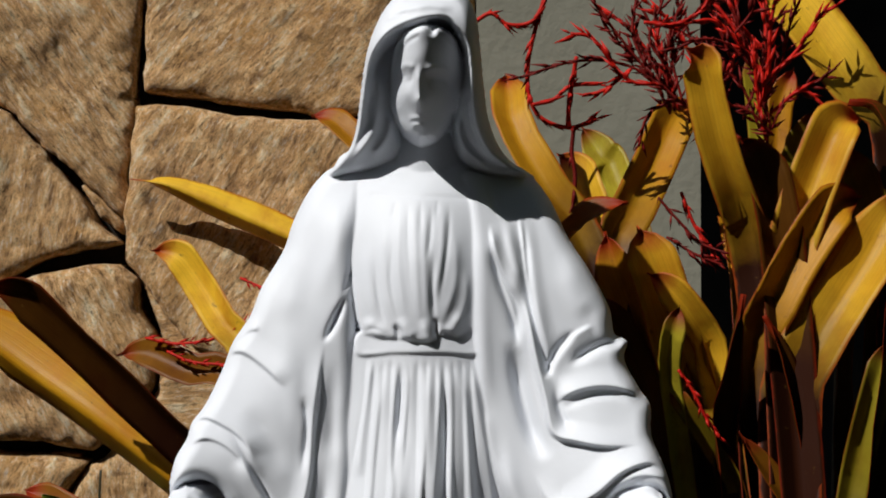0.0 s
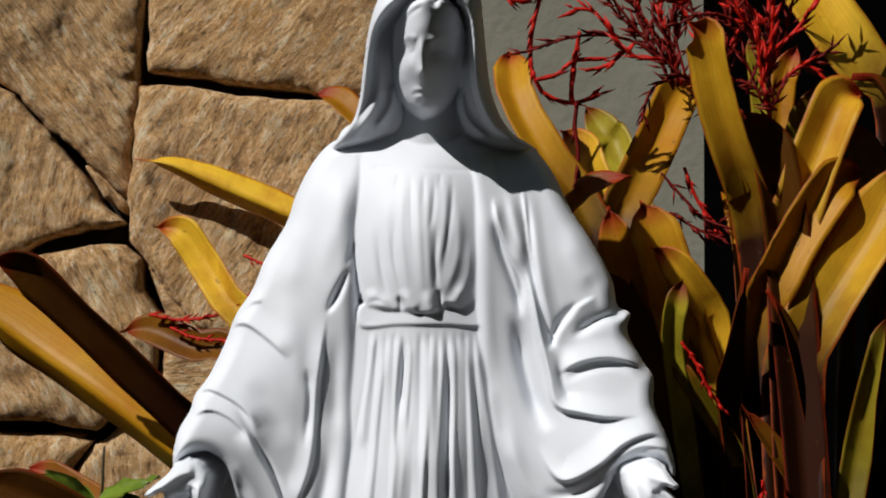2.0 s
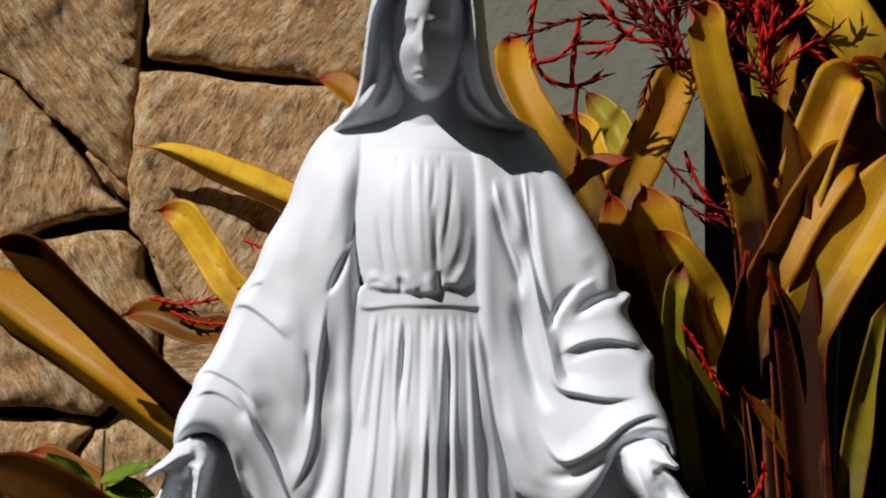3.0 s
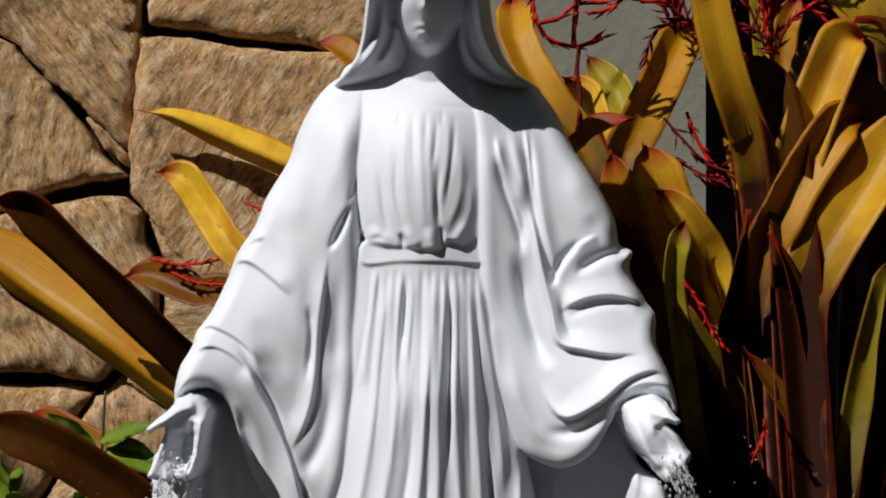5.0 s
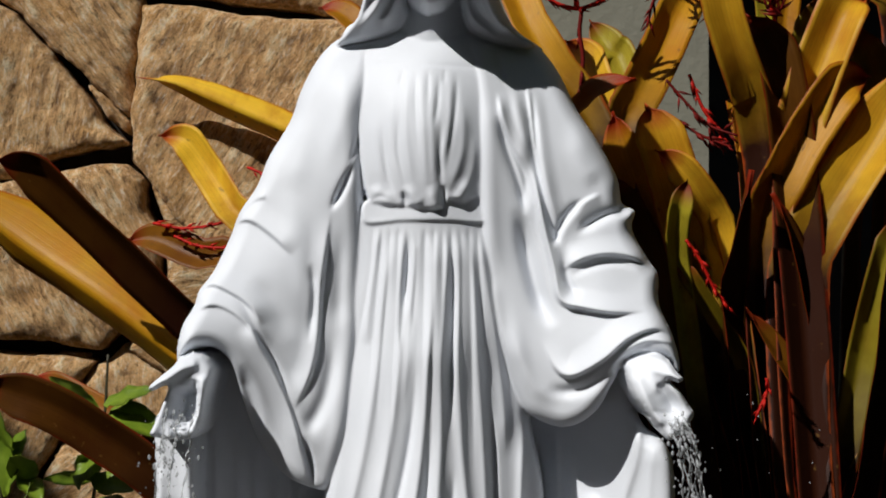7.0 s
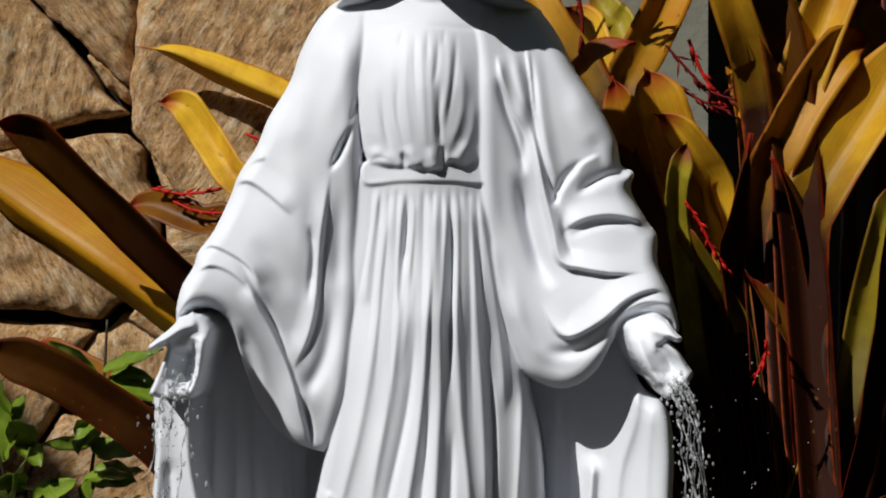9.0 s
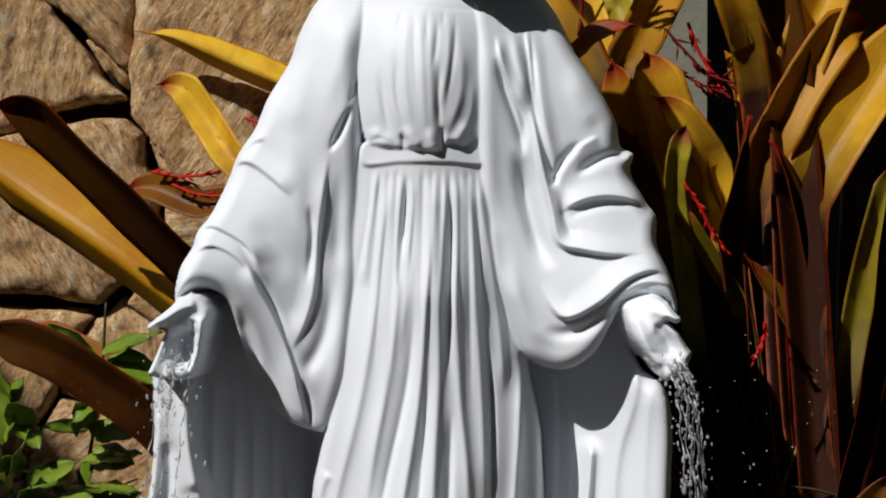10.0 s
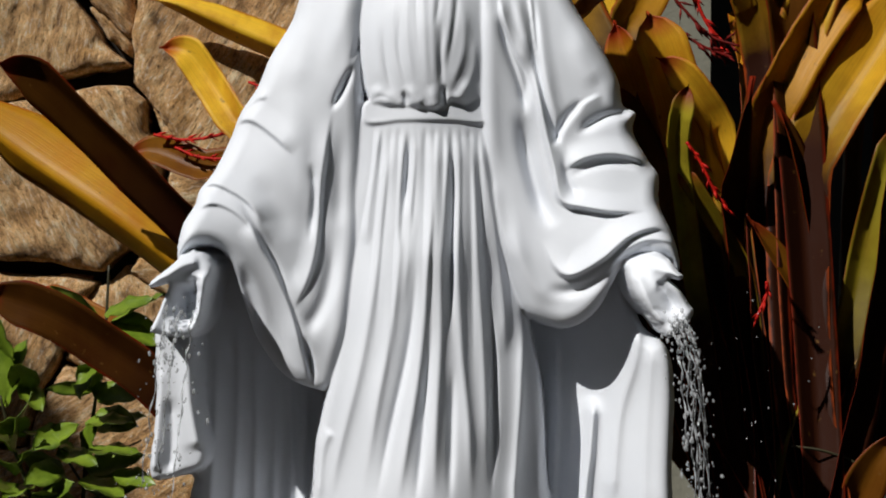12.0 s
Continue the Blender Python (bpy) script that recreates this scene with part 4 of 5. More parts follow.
    # open cupped palms, turned down
    for turn in range(2):
        if turn == 0:
            s = g.outline([(-0.364, 0.619), (-0.385, 0.640), (-0.412, 0.635), (-0.431, 0.617), (-0.449, 0.602), (-0.461, 0.589), (-0.454, 0.585), (-0.435, 0.592), (-0.443, 0.566), (-0.452, 0.540), (-0.461, 0.517),
                           (-0.450, 0.511), (-0.427, 0.507), (-0.396, 0.508), (-0.382, 0.531), (-0.375, 0.566), (-0.366, 0.597)])
            base = g.depth([((-0.396, 0.637), -0.07), ((-0.431, 0.593), -0.098), ((-0.409, 0.558), -0.078), ((-0.422, 0.509), -0.105), ((-0.374, 0.575), -0.090), ((-0.456, 0.589), -0.110)])
            r = zero()
            g.fold(r, [(-0.405, 0.593), (-0.406, 0.558), (-0.412, 0.522)], 0.016, -0.030, None, 0.25)
            g.fold(r, [(-0.392, 0.602), (-0.394, 0.575)], 0.006, -0.012, None, 0.2)
            g.fold(r, [(-0.458, 0.588), (-0.434, 0.603), (-0.408, 0.619), (-0.386, 0.626)], 0.008, 0.012, None, 0.1)
            g.fold(r, [(-0.378, 0.610), (-0.377, 0.575), (-0.387, 0.531)], 0.007, 0.012, None, 0.15)
            g.fold(r, [(-0.440, 0.575), (-0.449, 0.540), (-0.452, 0.515)], 0.007, 0.008, None, 0.15)
            for k in range(4):
                x0 = -0.424 + 0.0165 * k
                g.fold(r, [(x0, 0.545), (x0 - 0.003, 0.500)], 0.0045, 0.005, None, 0.2)
        else:
            s = g.outline([(0.277, 0.621), (0.295, 0.635), (0.321, 0.639), (0.340, 0.632), (0.353, 0.614), (0.361, 0.605), (0.355, 0.599), (0.341, 0.602), (0.359, 0.583), (0.373, 0.562), (0.380, 0.551),
                           (0.374, 0.538), (0.358, 0.523), (0.340, 0.510), (0.321, 0.532), (0.304, 0.552), (0.286, 0.582)])
            base = g.depth([((0.312, 0.630), -0.085), ((0.304, 0.578), -0.105), ((0.343, 0.569), -0.108), ((0.361, 0.526), -0.125), ((0.360, 0.603), -0.140), ((0.378, 0.552), -0.120)])
            r = zero()
            g.fold(r, [(0.327, 0.596), (0.341, 0.575), (0.354, 0.544)], 0.009, -0.013, None, 0.25)
            g.fold(r, [(0.358, 0.602), (0.336, 0.612), (0.314, 0.618)], 0.007, 0.010, None, 0.1)
            g.fold(r, [(0.291, 0.613), (0.308, 0.569), (0.332, 0.527)], 0.010, 0.010, None, 0.15)
            g.fold(r, [(0.323, 0.591), (0.336, 0.598)], 0.004, -0.010, None, 0.1)
            g.fold(r, [(0.310, 0.557), (0.336, 0.551), (0.367, 0.555)], 0.0025, -0.003, None, 0.2)
        y = np.minimum(y, lay(s, base, 0.03, 0.012, r))
    body = np.where(y < 8, 1.0, -1.0)
    # soften the tooled edges a little
    ok = y < 8
    for _ in range(3):
        m = np.zeros(shape)
        w = np.zeros(shape)
        for dz, dx in ((0, 0), (0, 1), (0, -1), (1, 0), (-1, 0)):
            v, k = np.roll(np.where(ok, y, 0), (dz, dx), (0, 1)), np.roll(ok, (dz, dx), (0, 1))
            m, w = m + v, w + k
        y = np.where(ok, m / np.maximum(w, 1), y)
    # one outline for the whole figure: smallest signed distance over all layers
    s = g.snap[0]
    for f in g.snap[1:]:
        s = np.where(f is so, s, np.maximum(s, f)) if f is not so else s
    near_rim = np.clip(s / 0.07, 0, 1)
    back = np.where(ok, y, 0.1) + 0.012 + (back_y - 0.1) * np.sqrt(near_rim)
    back = np.where(ok, np.maximum(back, 0.09 * np.sqrt(near_rim) + 0.06), 0.1)
    yy = np.where(ok, y, 0.1)
    # depth just outside the rim, for vertices drawn onto it
    for _ in range(3):
        for dz, dx in ((0, 1), (0, -1), (1, 0), (-1, 0)):
            v, k = np.roll(yy, (dz, dx), (0, 1)), np.roll(ok, (dz, dx), (0, 1))
            bv = np.roll(back, (dz, dx), (0, 1))
            fill = ~ok & k
            yy, back, ok = np.where(fill, v, yy), np.where(fill, bv, back), ok | k
    return g.solid("statue", s, yy, back)


statue = part("statue", build_statue(), PLASTER)
tagged(statue, "white painted robed statue with veil, bowed head and lowered open palms", "statue")


# ---- bromeliads with gold strap leaves and red flower spikes ----
def strap_leaf(plant, pts, width, mat, roll=0.0, channel=0.22, curl=0.0, tip=1.25, base_width=0.8, label=""):
    """A stiff channelled strap leaf from its root to its pointed tip."""
    c = spline([tuple(p) for p in pts], max(5, 36 // (len(pts) - 1)))
    seg = np.linalg.norm(np.diff(c, axis=0), axis=1)
    t = np.r_[0, np.cumsum(seg)] / seg.sum()
    length = seg.sum()
    # closer rows towards the tip
    s = np.r_[np.linspace(0, 1 - 1.6 * width / length, 22, endpoint=False), np.linspace(1 - 1.6 * width / length, 1, 13)]
    c = np.stack([np.interp(s, t, c[:, k]) for k in range(3)], 1)
    t, n, rows = s, len(s), 9
    verts, uvs = [], []
    rng = random.Random(round(width * 1e4) + round(c[-1][0] * 1e3))
    ph, wav = rng.uniform(0, 6), rng.uniform(0.004, 0.010)
    for layer in (0, 1):
        for i in range(n):
            T = Vector(c[min(i + 1, n - 1)] - c[max(i - 1, 0)]).normalized()
            N = Vector((-0.10, -0.80, 0.55))
            N = (N - T * N.dot(T)).normalized()
            N = Matrix.Rotation(radians(roll), 3, T) @ N
            S = T.cross(N)
            e = (1 - t[i]) * length / (tip * width)
            w = width * (base_width + (1 - base_width) * min(1, t[i] * 1.6))
            if e < 1:
                b = max(0.0, (e - 0.22) / 0.78)
                w *= 0.03 + 0.25 * min(e, 0.22) + 0.915 * min(1.0, b) ** 0.55 * (e > 0.22)
            lift = -curl * max(0, 1 - e / 1.6) ** 2 * width
            for k in range(rows):
                u = 2 * k / (rows - 1) - 1
                flat = 0.35 + 0.65 * min(1, max(0, e) * 0.8)
                off = channel * flat * width * (abs(u) ** 1.12) + wav * 0.35 * math.sin(9 * t[i] * length / 0.1 * 0.35 + ph + u) * abs(u)
                q = Vector(c[i]) + S * (u * w * 0.5) + N * (off + lift - 0.0022 * layer * (1 - 0.6 * abs(u)))
                verts.append(q)
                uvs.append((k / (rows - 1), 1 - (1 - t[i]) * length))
    m = n * rows
    faces = []
    for i in range(n - 1):
        for k in range(rows - 1):
            a = i * rows + k
            faces.append((a, a + 1, a + rows + 1, a + rows))
            faces.append((a + m, a + m + rows, a + m + rows + 1, a + m + 1))
        for k in (0, rows - 1):
            a = i * rows + k
            f = (a, a + rows, a + rows + m, a + m)
            faces.append(f if k == 0 else f[::-1])
    for i in (0, n - 1):
        for k in range(rows - 1):
            a = i * rows + k
            f = (a, a + m, a + m + 1, a + 1)
            faces.append(f if i == 0 else f[::-1])
    origin = plant.location
    me = mesh_of("leaf", [v - origin for v in verts], faces)
    uv = me.uv_layers.new(name="UVMap")
    for loop in me.loops:
        uv.data[loop.index].uv = uvs[loop.vertex_index]
    return part("leaf", me, mat, plant, label)


HEART = {}


def bromeliad(at, label):
    """A rosette whose leaves spring from its heart, on a short stout stem."""
    e = new("bromeliad")
    e.empty_display_size = 0.05
    heart = Vector(at)
    e.location = (heart.x, heart.y, 0)
    HEART[e] = heart
    v, f = tube([(0, 0, 0), (0, 0, heart.z * 0.5), (0, 0, heart.z + 0.02)], [0.02, 0.026, 0.02], 10)
    part("stem", mesh_of("stem", v, f), STEM, e)
    return tagged(e, label, "bromeliad", "bromeliads behind the statue")


def leaf_on(plant, pts, width, mat, roll, curl, *more):
    """A leaf of a rosette: its points from the tip downwards, width, material, roll, tip curl, channel and tip length."""
    i = len(plant.children)
    root = HEART[plant] + Vector((0.03 * math.cos(i * 2.4), 0.03 * math.sin(i * 2.4), 0.0))
    low, prev = Vector(pts[-1]), Vector(pts[-2])
    gap = (low - root).length
    mid = low.lerp(root, 0.5) + (low - prev).normalized() * gap * 0.10
    strap_leaf(plant, [root, mid] + [Vector(p) for p in pts[::-1]], width, mat, roll, curl=curl, channel=more[0] if more else 0.28, tip=more[1] if len(more) > 1 else 1.25)


def spare_leaves(plant, count, reach, seed, lo=100, hi=260, rise=(0.45, 0.8)):
    """The rest of the rosette, arching out between two bearings."""
    rng = random.Random(seed)
    base = HEART[plant] - Vector((0, 0, 0.06))
    for i in range(count):
        a = radians(rng.uniform(lo, hi))
        d = Vector((math.cos(a), math.sin(a), 0))
        up = rng.uniform(*rise)
        r = reach * rng.uniform(0.7, 1.1)
        pts = [base + d * 0.04 + Vector((0, 0, 0.06)), base + d * r * 0.3 + Vector((0, 0, up * 0.55)), base + d * r * 0.7 + Vector((0, 0, up * 0.92)), base + d * r + Vector((0, 0, up))]
        strap_leaf(plant, pts, rng.uniform(0.05, 0.075), rng.choice((OLIVE, BRONZE_SHADE, BRONZE_SHADE)), rng.uniform(-40, 40))


left = bromeliad((-0.332, 0.420, 0.099), "gold and shade-darkened bronze bromeliad with red-tipped strap leaves by the stone wall")
leaf_on(left, [(-0.711, 1.270, 1.190), (-0.616, 1.260, 1.174), (-0.485, 1.240, 1.119), (-0.328, 1.200, 1.050), (-0.224, 1.150, 0.980)], 0.074, GOLD_UNSHADED, -40, 0, -0.5, 3)
leaf_on(left, [(-0.561, 0.620, 1.023), (-0.504, 0.610, 1.011), (-0.460, 0.600, 0.958), (-0.406, 0.560, 0.878), (-0.348, 0.520, 0.789)], 0.065, GOLD, -20, 0.25, 0.3, 1)
leaf_on(left, [(-0.783, 0.240, 0.961), (-0.700, 0.240, 0.932), (-0.602, 0.260, 0.838), (-0.465, 0.300, 0.697), (-0.350, 0.340, 0.568)], 0.094, BRONZE_SHADE, -62, 0.05, 0.2, 0.9)
leaf_on(left, [(-0.975, 0.600, 0.937), (-0.809, 0.540, 0.815), (-0.637, 0.450, 0.710), (-0.479, 0.400, 0.597), (-0.355, 0.380, 0.502)], 0.129, GOLD_UNSHADED, -40, 0, -0.55, 1.5)
leaf_on(left, [(-0.633, 0.660, 0.817), (-0.569, 0.640, 0.821), (-0.476, 0.600, 0.785), (-0.373, 0.550, 0.755)], 0.067, AMBER, -10, 0.1, 0.3, 1.2)
leaf_on(left, [(-0.858, 0.420, 0.560), (-0.724, 0.420, 0.516), (-0.628, 0.430, 0.457), (-0.521, 0.440, 0.376)], 0.087, BRONZE_SHADE, -25, 0, 0.3, 1)
leaf_on(left, [(-0.272, 0.950, 1.314), (-0.229, 0.930, 1.298), (-0.174, 0.880, 1.243), (-0.113, 0.800, 1.152)], 0.061, RUST, 10, 0.2, 0.28, 0.9)
leaf_on(left, [(-0.841, 0.800, 0.536), (-0.750, 0.750, 0.510), (-0.560, 0.620, 0.413)], 0.052, RUST, 0, 0, 0.28, 0.9)
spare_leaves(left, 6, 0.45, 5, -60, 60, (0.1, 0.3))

mid = bromeliad((0.504, 0.100, 0.135), "tall gold bromeliad with olive and rust-edged leaves behind the sleeve")
leaf_on(mid, [(0.127, 0.600, 1.362), (0.132, 0.570, 1.313), (0.142, 0.520, 1.239), (0.206, 0.470, 1.120), (0.271, 0.440, 1.010)], 0.072, GOLD, 4, 0.2, 0.36, 0.8)
leaf_on(mid, [(0.227, 0.680, 1.215), (0.269, 0.660, 1.178), (0.295, 0.620, 1.099), (0.331, 0.580, 0.990)], 0.076, GOLD, -18, 0.3, 0.28, 0.9)
leaf_on(mid, [(0.302, 1.000, 1.291), (0.345, 0.980, 1.225), (0.387, 0.920, 1.133)], 0.074, OLIVE, -15, 0.15, 0.28, 0.9)
leaf_on(mid, [(0.507, 0.650, 1.311), (0.457, 0.630, 1.280), (0.402, 0.580, 1.173), (0.345, 0.500, 1.063), (0.320, 0.460, 0.979)], 0.086, GOLD, 22, 0.3, 0.34, 0.9)
leaf_on(mid, [(0.324, 0.280, 1.109), (0.282, 0.290, 1.086), (0.243, 0.310, 1.047), (0.228, 0.330, 0.979)], 0.062, RUST, -25, 0.25, 0.28, 0.9)
leaf_on(mid, [(0.349, 0.310, 1.060), (0.361, 0.310, 1.029), (0.394, 0.320, 0.939), (0.429, 0.340, 0.818), (0.459, 0.340, 0.697)], 0.092, GOLD, -8, 0.2, 0.3, 0.6)
leaf_on(mid, [(0.299, 0.400, 1.051), (0.329, 0.390, 0.958), (0.368, 0.380, 0.857), (0.426, 0.360, 0.766)], 0.079, RUST, -30, 0.1, 0.28, 0.9)
leaf_on(mid, [(0.364, 0.290, 0.976), (0.403, 0.290, 0.947), (0.454, 0.300, 0.884), (0.491, 0.320, 0.799)], 0.060, GOLD, -25, 0.25, 0.35, 0.9)
leaf_on(mid, [(0.407, 0.180, 0.921), (0.394, 0.180, 0.873), (0.389, 0.200, 0.815), (0.403, 0.220, 0.707)], 0.040, OLIVE, 15, 0.1, 0.28, 0.9)
leaf_on(mid, [(0.285, 0.360, 0.938), (0.320, 0.360, 0.867), (0.363, 0.340, 0.768)], 0.067, BRONZE_SHADE, 0, 0.1, 0.28, 0.9)
leaf_on(mid, [(0.394, 0.220, 0.785), (0.423, 0.220, 0.741), (0.471, 0.240, 0.667), (0.521, 0.260, 0.577)], 0.033, OLIVE, -20, 0.1, 0.35, 0.9)
leaf_on(mid, [(0.515, 0.260, 0.700), (0.581, 0.260, 0.612), (0.636, 0.260, 0.504), (0.686, 0.260, 0.367), (0.710, 0.270, 0.287)], 0.037, AMBER, 10, 0, 0.34, 2.4)
leaf_on(mid, [(0.521, 0.240, 0.939), (0.509, 0.240, 0.881), (0.490, 0.250, 0.783), (0.477, 0.260, 0.675)], 0.078, BRONZE_SHADE, 62, 0, 0.3, 2.6)
leaf_on(mid, [(0.568, 0.300, 0.899), (0.603, 0.300, 0.819), (0.622, 0.300, 0.720), (0.636, 0.300, 0.601)], 0.056, BRONZE_SHADE, 48, 0, 0.34, 2.2)
leaf_on(mid, [(0.529, 0.380, 0.800), (0.556, 0.380, 0.724), (0.578, 0.360, 0.625)], 0.047, OLIVE, -30, 0.1, 0.35, 0.9)
leaf_on(mid, [(0.488, 0.250, 0.426), (0.470, 0.250, 0.402), (0.464, 0.270, 0.365)], 0.025, OLIVE, 40, 0.2, 0.28, 0.9)
spare_leaves(mid, 4, 0.42, 8, 30, 150, (0.2, 0.4))

east = bromeliad((0.620, 0.120, 0.118), "large yellow-green bromeliad with broad upright strap leaves")
leaf_on(east, [(0.432, 0.280, 1.370), (0.465, 0.290, 1.344), (0.491, 0.310, 1.238), (0.526, 0.340, 1.129), (0.572, 0.380, 0.989)], 0.074, GOLD, -34, 0.2, 0.36, 0.6)
leaf_on(east, [(0.537, 0.360, 1.226), (0.571, 0.360, 1.176), (0.598, 0.350, 1.069), (0.613, 0.340, 0.918)], 0.083, BRONZE_SHADE, 8, 0.25, 0.34, 0.9)
leaf_on(east, [(0.774, 0.400, 1.269), (0.728, 0.390, 1.252), (0.683, 0.380, 1.162), (0.644, 0.370, 1.059), (0.619, 0.360, 0.938)], 0.091, GOLD, 8, 0.45, 0.42, 0.7)
leaf_on(east, [(0.764, 0.360, 1.114), (0.707, 0.350, 1.097), (0.651, 0.340, 1.029), (0.593, 0.330, 0.928), (0.553, 0.330, 0.808)], 0.084, RUST, 26, 0.3, 0.36, 0.8)
leaf_on(east, [(0.833, 0.360, 1.130), (0.772, 0.340, 1.008), (0.712, 0.320, 0.918), (0.659, 0.310, 0.834), (0.619, 0.310, 0.719)], 0.112, GOLD, -5, 0, 0.3, 0.9)
leaf_on(east, [(0.604, 0.620, 1.580), (0.700, 0.580, 1.454), (0.782, 0.540, 1.320), (0.868, 0.500, 1.179)], 0.126, GOLD, 5, 0, 0.2, 0.9)
leaf_on(east, [(0.733, 0.340, 1.290), (0.776, 0.330, 1.269), (0.805, 0.330, 1.189), (0.815, 0.330, 1.078)], 0.080, BRONZE_SHADE, 50, 0.2, 0.3, 1.2)
leaf_on(east, [(0.734, 0.400, 1.208), (0.765, 0.420, 1.153), (0.794, 0.420, 1.071), (0.816, 0.420, 0.978)], 0.068, OLIVE, -20, 0.2, 0.34, 0.9)
leaf_on(east, [(0.709, 0.740, 1.385), (0.678, 0.740, 1.306), (0.667, 0.720, 1.203), (0.659, 0.700, 1.112)], 0.052, RUST, 15, 0.1, 0.28, 0.9)
leaf_on(east, [(0.634, 0.800, 1.426), (0.647, 0.800, 1.300), (0.655, 0.780, 1.161)], 0.046, OLIVE, -10, 0.1, 0.28, 0.9)
leaf_on(east, [(0.720, 0.600, 1.293), (0.698, 0.600, 1.206), (0.677, 0.580, 1.086)], 0.076, OLIVE, 10, 0.1, 0.28, 0.9)
leaf_on(east, [(0.605, 0.500, 1.005), (0.580, 0.520, 0.989), (0.565, 0.560, 1.011), (0.556, 0.600, 1.087)], 0.043, RUST, 30, 0.5, 0.28, 0.9)
leaf_on(east, [(0.741, 0.500, 1.052), (0.747, 0.480, 0.978), (0.731, 0.460, 0.853)], 0.067, BRONZE_SHADE, 60, 0, 0.3, 2.4)
leaf_on(east, [(0.782, 0.260, 0.860), (0.752, 0.260, 0.762), (0.729, 0.270, 0.663), (0.709, 0.270, 0.565)], 0.055, OLIVE, 12, 0.1, 0.35, 0.9)
leaf_on(east, [(0.745, 0.240, 0.475), (0.722, 0.240, 0.428), (0.705, 0.260, 0.347)], 0.055, OLIVE, 14, 0.1, 0.35, 0.9)
leaf_on(east, [(0.754, 0.100, 0.356), (0.708, 0.120, 0.283), (0.680, 0.140, 0.209)], 0.075, AMBER, 20, 0, 0.3, 1.6)
leaf_on(east, [(0.649, 0.340, 0.911), (0.635, 0.340, 0.781), (0.639, 0.330, 0.640), (0.658, 0.320, 0.481)], 0.052, BRONZE_SHADE, 66, 0, 0.3, 2.6)
spare_leaves(east, 3, 0.45, 21, 30, 150, (0.2, 0.4))
outer = bromeliad((0.924, 0.300, 0.224), "yellow-green bromeliad at the bed's edge")
spare_leaves(outer, 5, 0.4, 33, 30, 110, (0.2, 0.45))


def spike(plant, pts, bract, gap, spread, mat, thick=0.0022, seed=1, name="flower_spike"):
    """A flowering branch: a thin stem with pointed bracts set alternately along it."""
    rng = random.Random(seed)
    c = [Vector(p) for p in spline([tuple(p) for p in pts], 10)]
    verts, faces = tube(c, thick, 5)
    run, nxt, flip = 0.0, 0.0, 0
    for a, b in zip(c[:-1], c[1:]):
        step = (b - a).length
        while nxt < run + step:
            q = a.lerp(b, (nxt - run) / max(step, 1e-6))
            T = (b - a).normalized()
            o = Matrix.Rotation(flip * 2.2 + rng.uniform(-0.5, 0.5), 3, T) @ T.orthogonal().normalized()
            w = radians(spread * rng.uniform(0.3, 1.6))
            d = T * math.cos(w) + o * math.sin(w)
            ln = bract * rng.uniform(0.5, 1.35)
            s1 = d.orthogonal().normalized()
            s2 = d.cross(s1)
            r = ln * rng.uniform(0.075, 0.13)
            n = len(verts)
            verts += [q, q + d * ln * 0.4 + s1 * r, q + d * ln * 0.4 + s2 * r, q + d * ln * 0.4 - s1 * r, q + d * ln * 0.4 - s2 * r, q + d * ln]
            for k in range(4):
                j = 1 + (k + 1) % 4
                faces += [(n, n + j, n + 1 + k), (n + 5, n + 1 + k, n + j)]
            flip += 1
            nxt += gap * rng.uniform(0.7, 1.3)
        run += step
    origin = plant.location
    return part(name, mesh_of(name, [v - origin for v in verts], faces), mat, plant)


# hanging red chains beside the head
spike(mid, [(0.063, 0.450, 1.437), (0.096, 0.450, 1.454), (0.127, 0.450, 1.433), (0.173, 0.450, 1.441), (0.206, 0.450, 1.500)], 0.032, 0.008, 11, RED, 0.0042, 40)
spike(mid, [(0.199, 0.460, 1.501), (0.175, 0.460, 1.418), (0.163, 0.460, 1.355), (0.167, 0.460, 1.297), (0.192, 0.460, 1.259), (0.242, 0.460, 1.244), (0.290, 0.460, 1.261)], 0.032, 0.008, 11, RED, 0.0042, 41)
spike(mid, [(0.248, 0.460, 1.244), (0.244, 0.460, 1.198), (0.250, 0.460, 1.156), (0.246, 0.460, 1.102)], 0.032, 0.008, 11, WINE, 0.0042, 42)
spike(mid, [(0.252, 0.440, 1.373), (0.243, 0.440, 1.321), (0.237, 0.440, 1.269), (0.239, 0.440, 1.242)], 0.032, 0.008, 11, RED, 0.0042, 43)
spike(mid, [(0.171, 0.450, 1.285), (0.210, 0.450, 1.295), (0.242, 0.450, 1.320), (0.294, 0.450, 1.324)], 0.032, 0.008, 11, RED, 0.0042, 44)
# branched, half-dried heads above the leaves


def head(pts, mat, spread, seed):
    dry = mat is WINE
    spike(east, pts, 0.036 if dry else 0.042, 0.011 if dry else 0.013, spread * (1 if dry else 0.6), mat, 0.0028 if dry else 0.0036, seed)


head([(0.433, 0.400, 1.288), (0.382, 0.400, 1.338), (0.331, 0.400, 1.399), (0.269, 0.400, 1.482)], WINE, 40, 60)
head([(0.413, 0.400, 1.307), (0.341, 0.400, 1.352), (0.249, 0.400, 1.360), (0.146, 0.400, 1.330)], WINE, 28, 61)
head([(0.402, 0.400, 1.317), (0.340, 0.390, 1.326), (0.278, 0.380, 1.397), (0.237, 0.380, 1.407)], RED, 30, 62)
head([(0.382, 0.400, 1.338), (0.352, 0.410, 1.411), (0.364, 0.420, 1.495)], WINE, 45, 63)
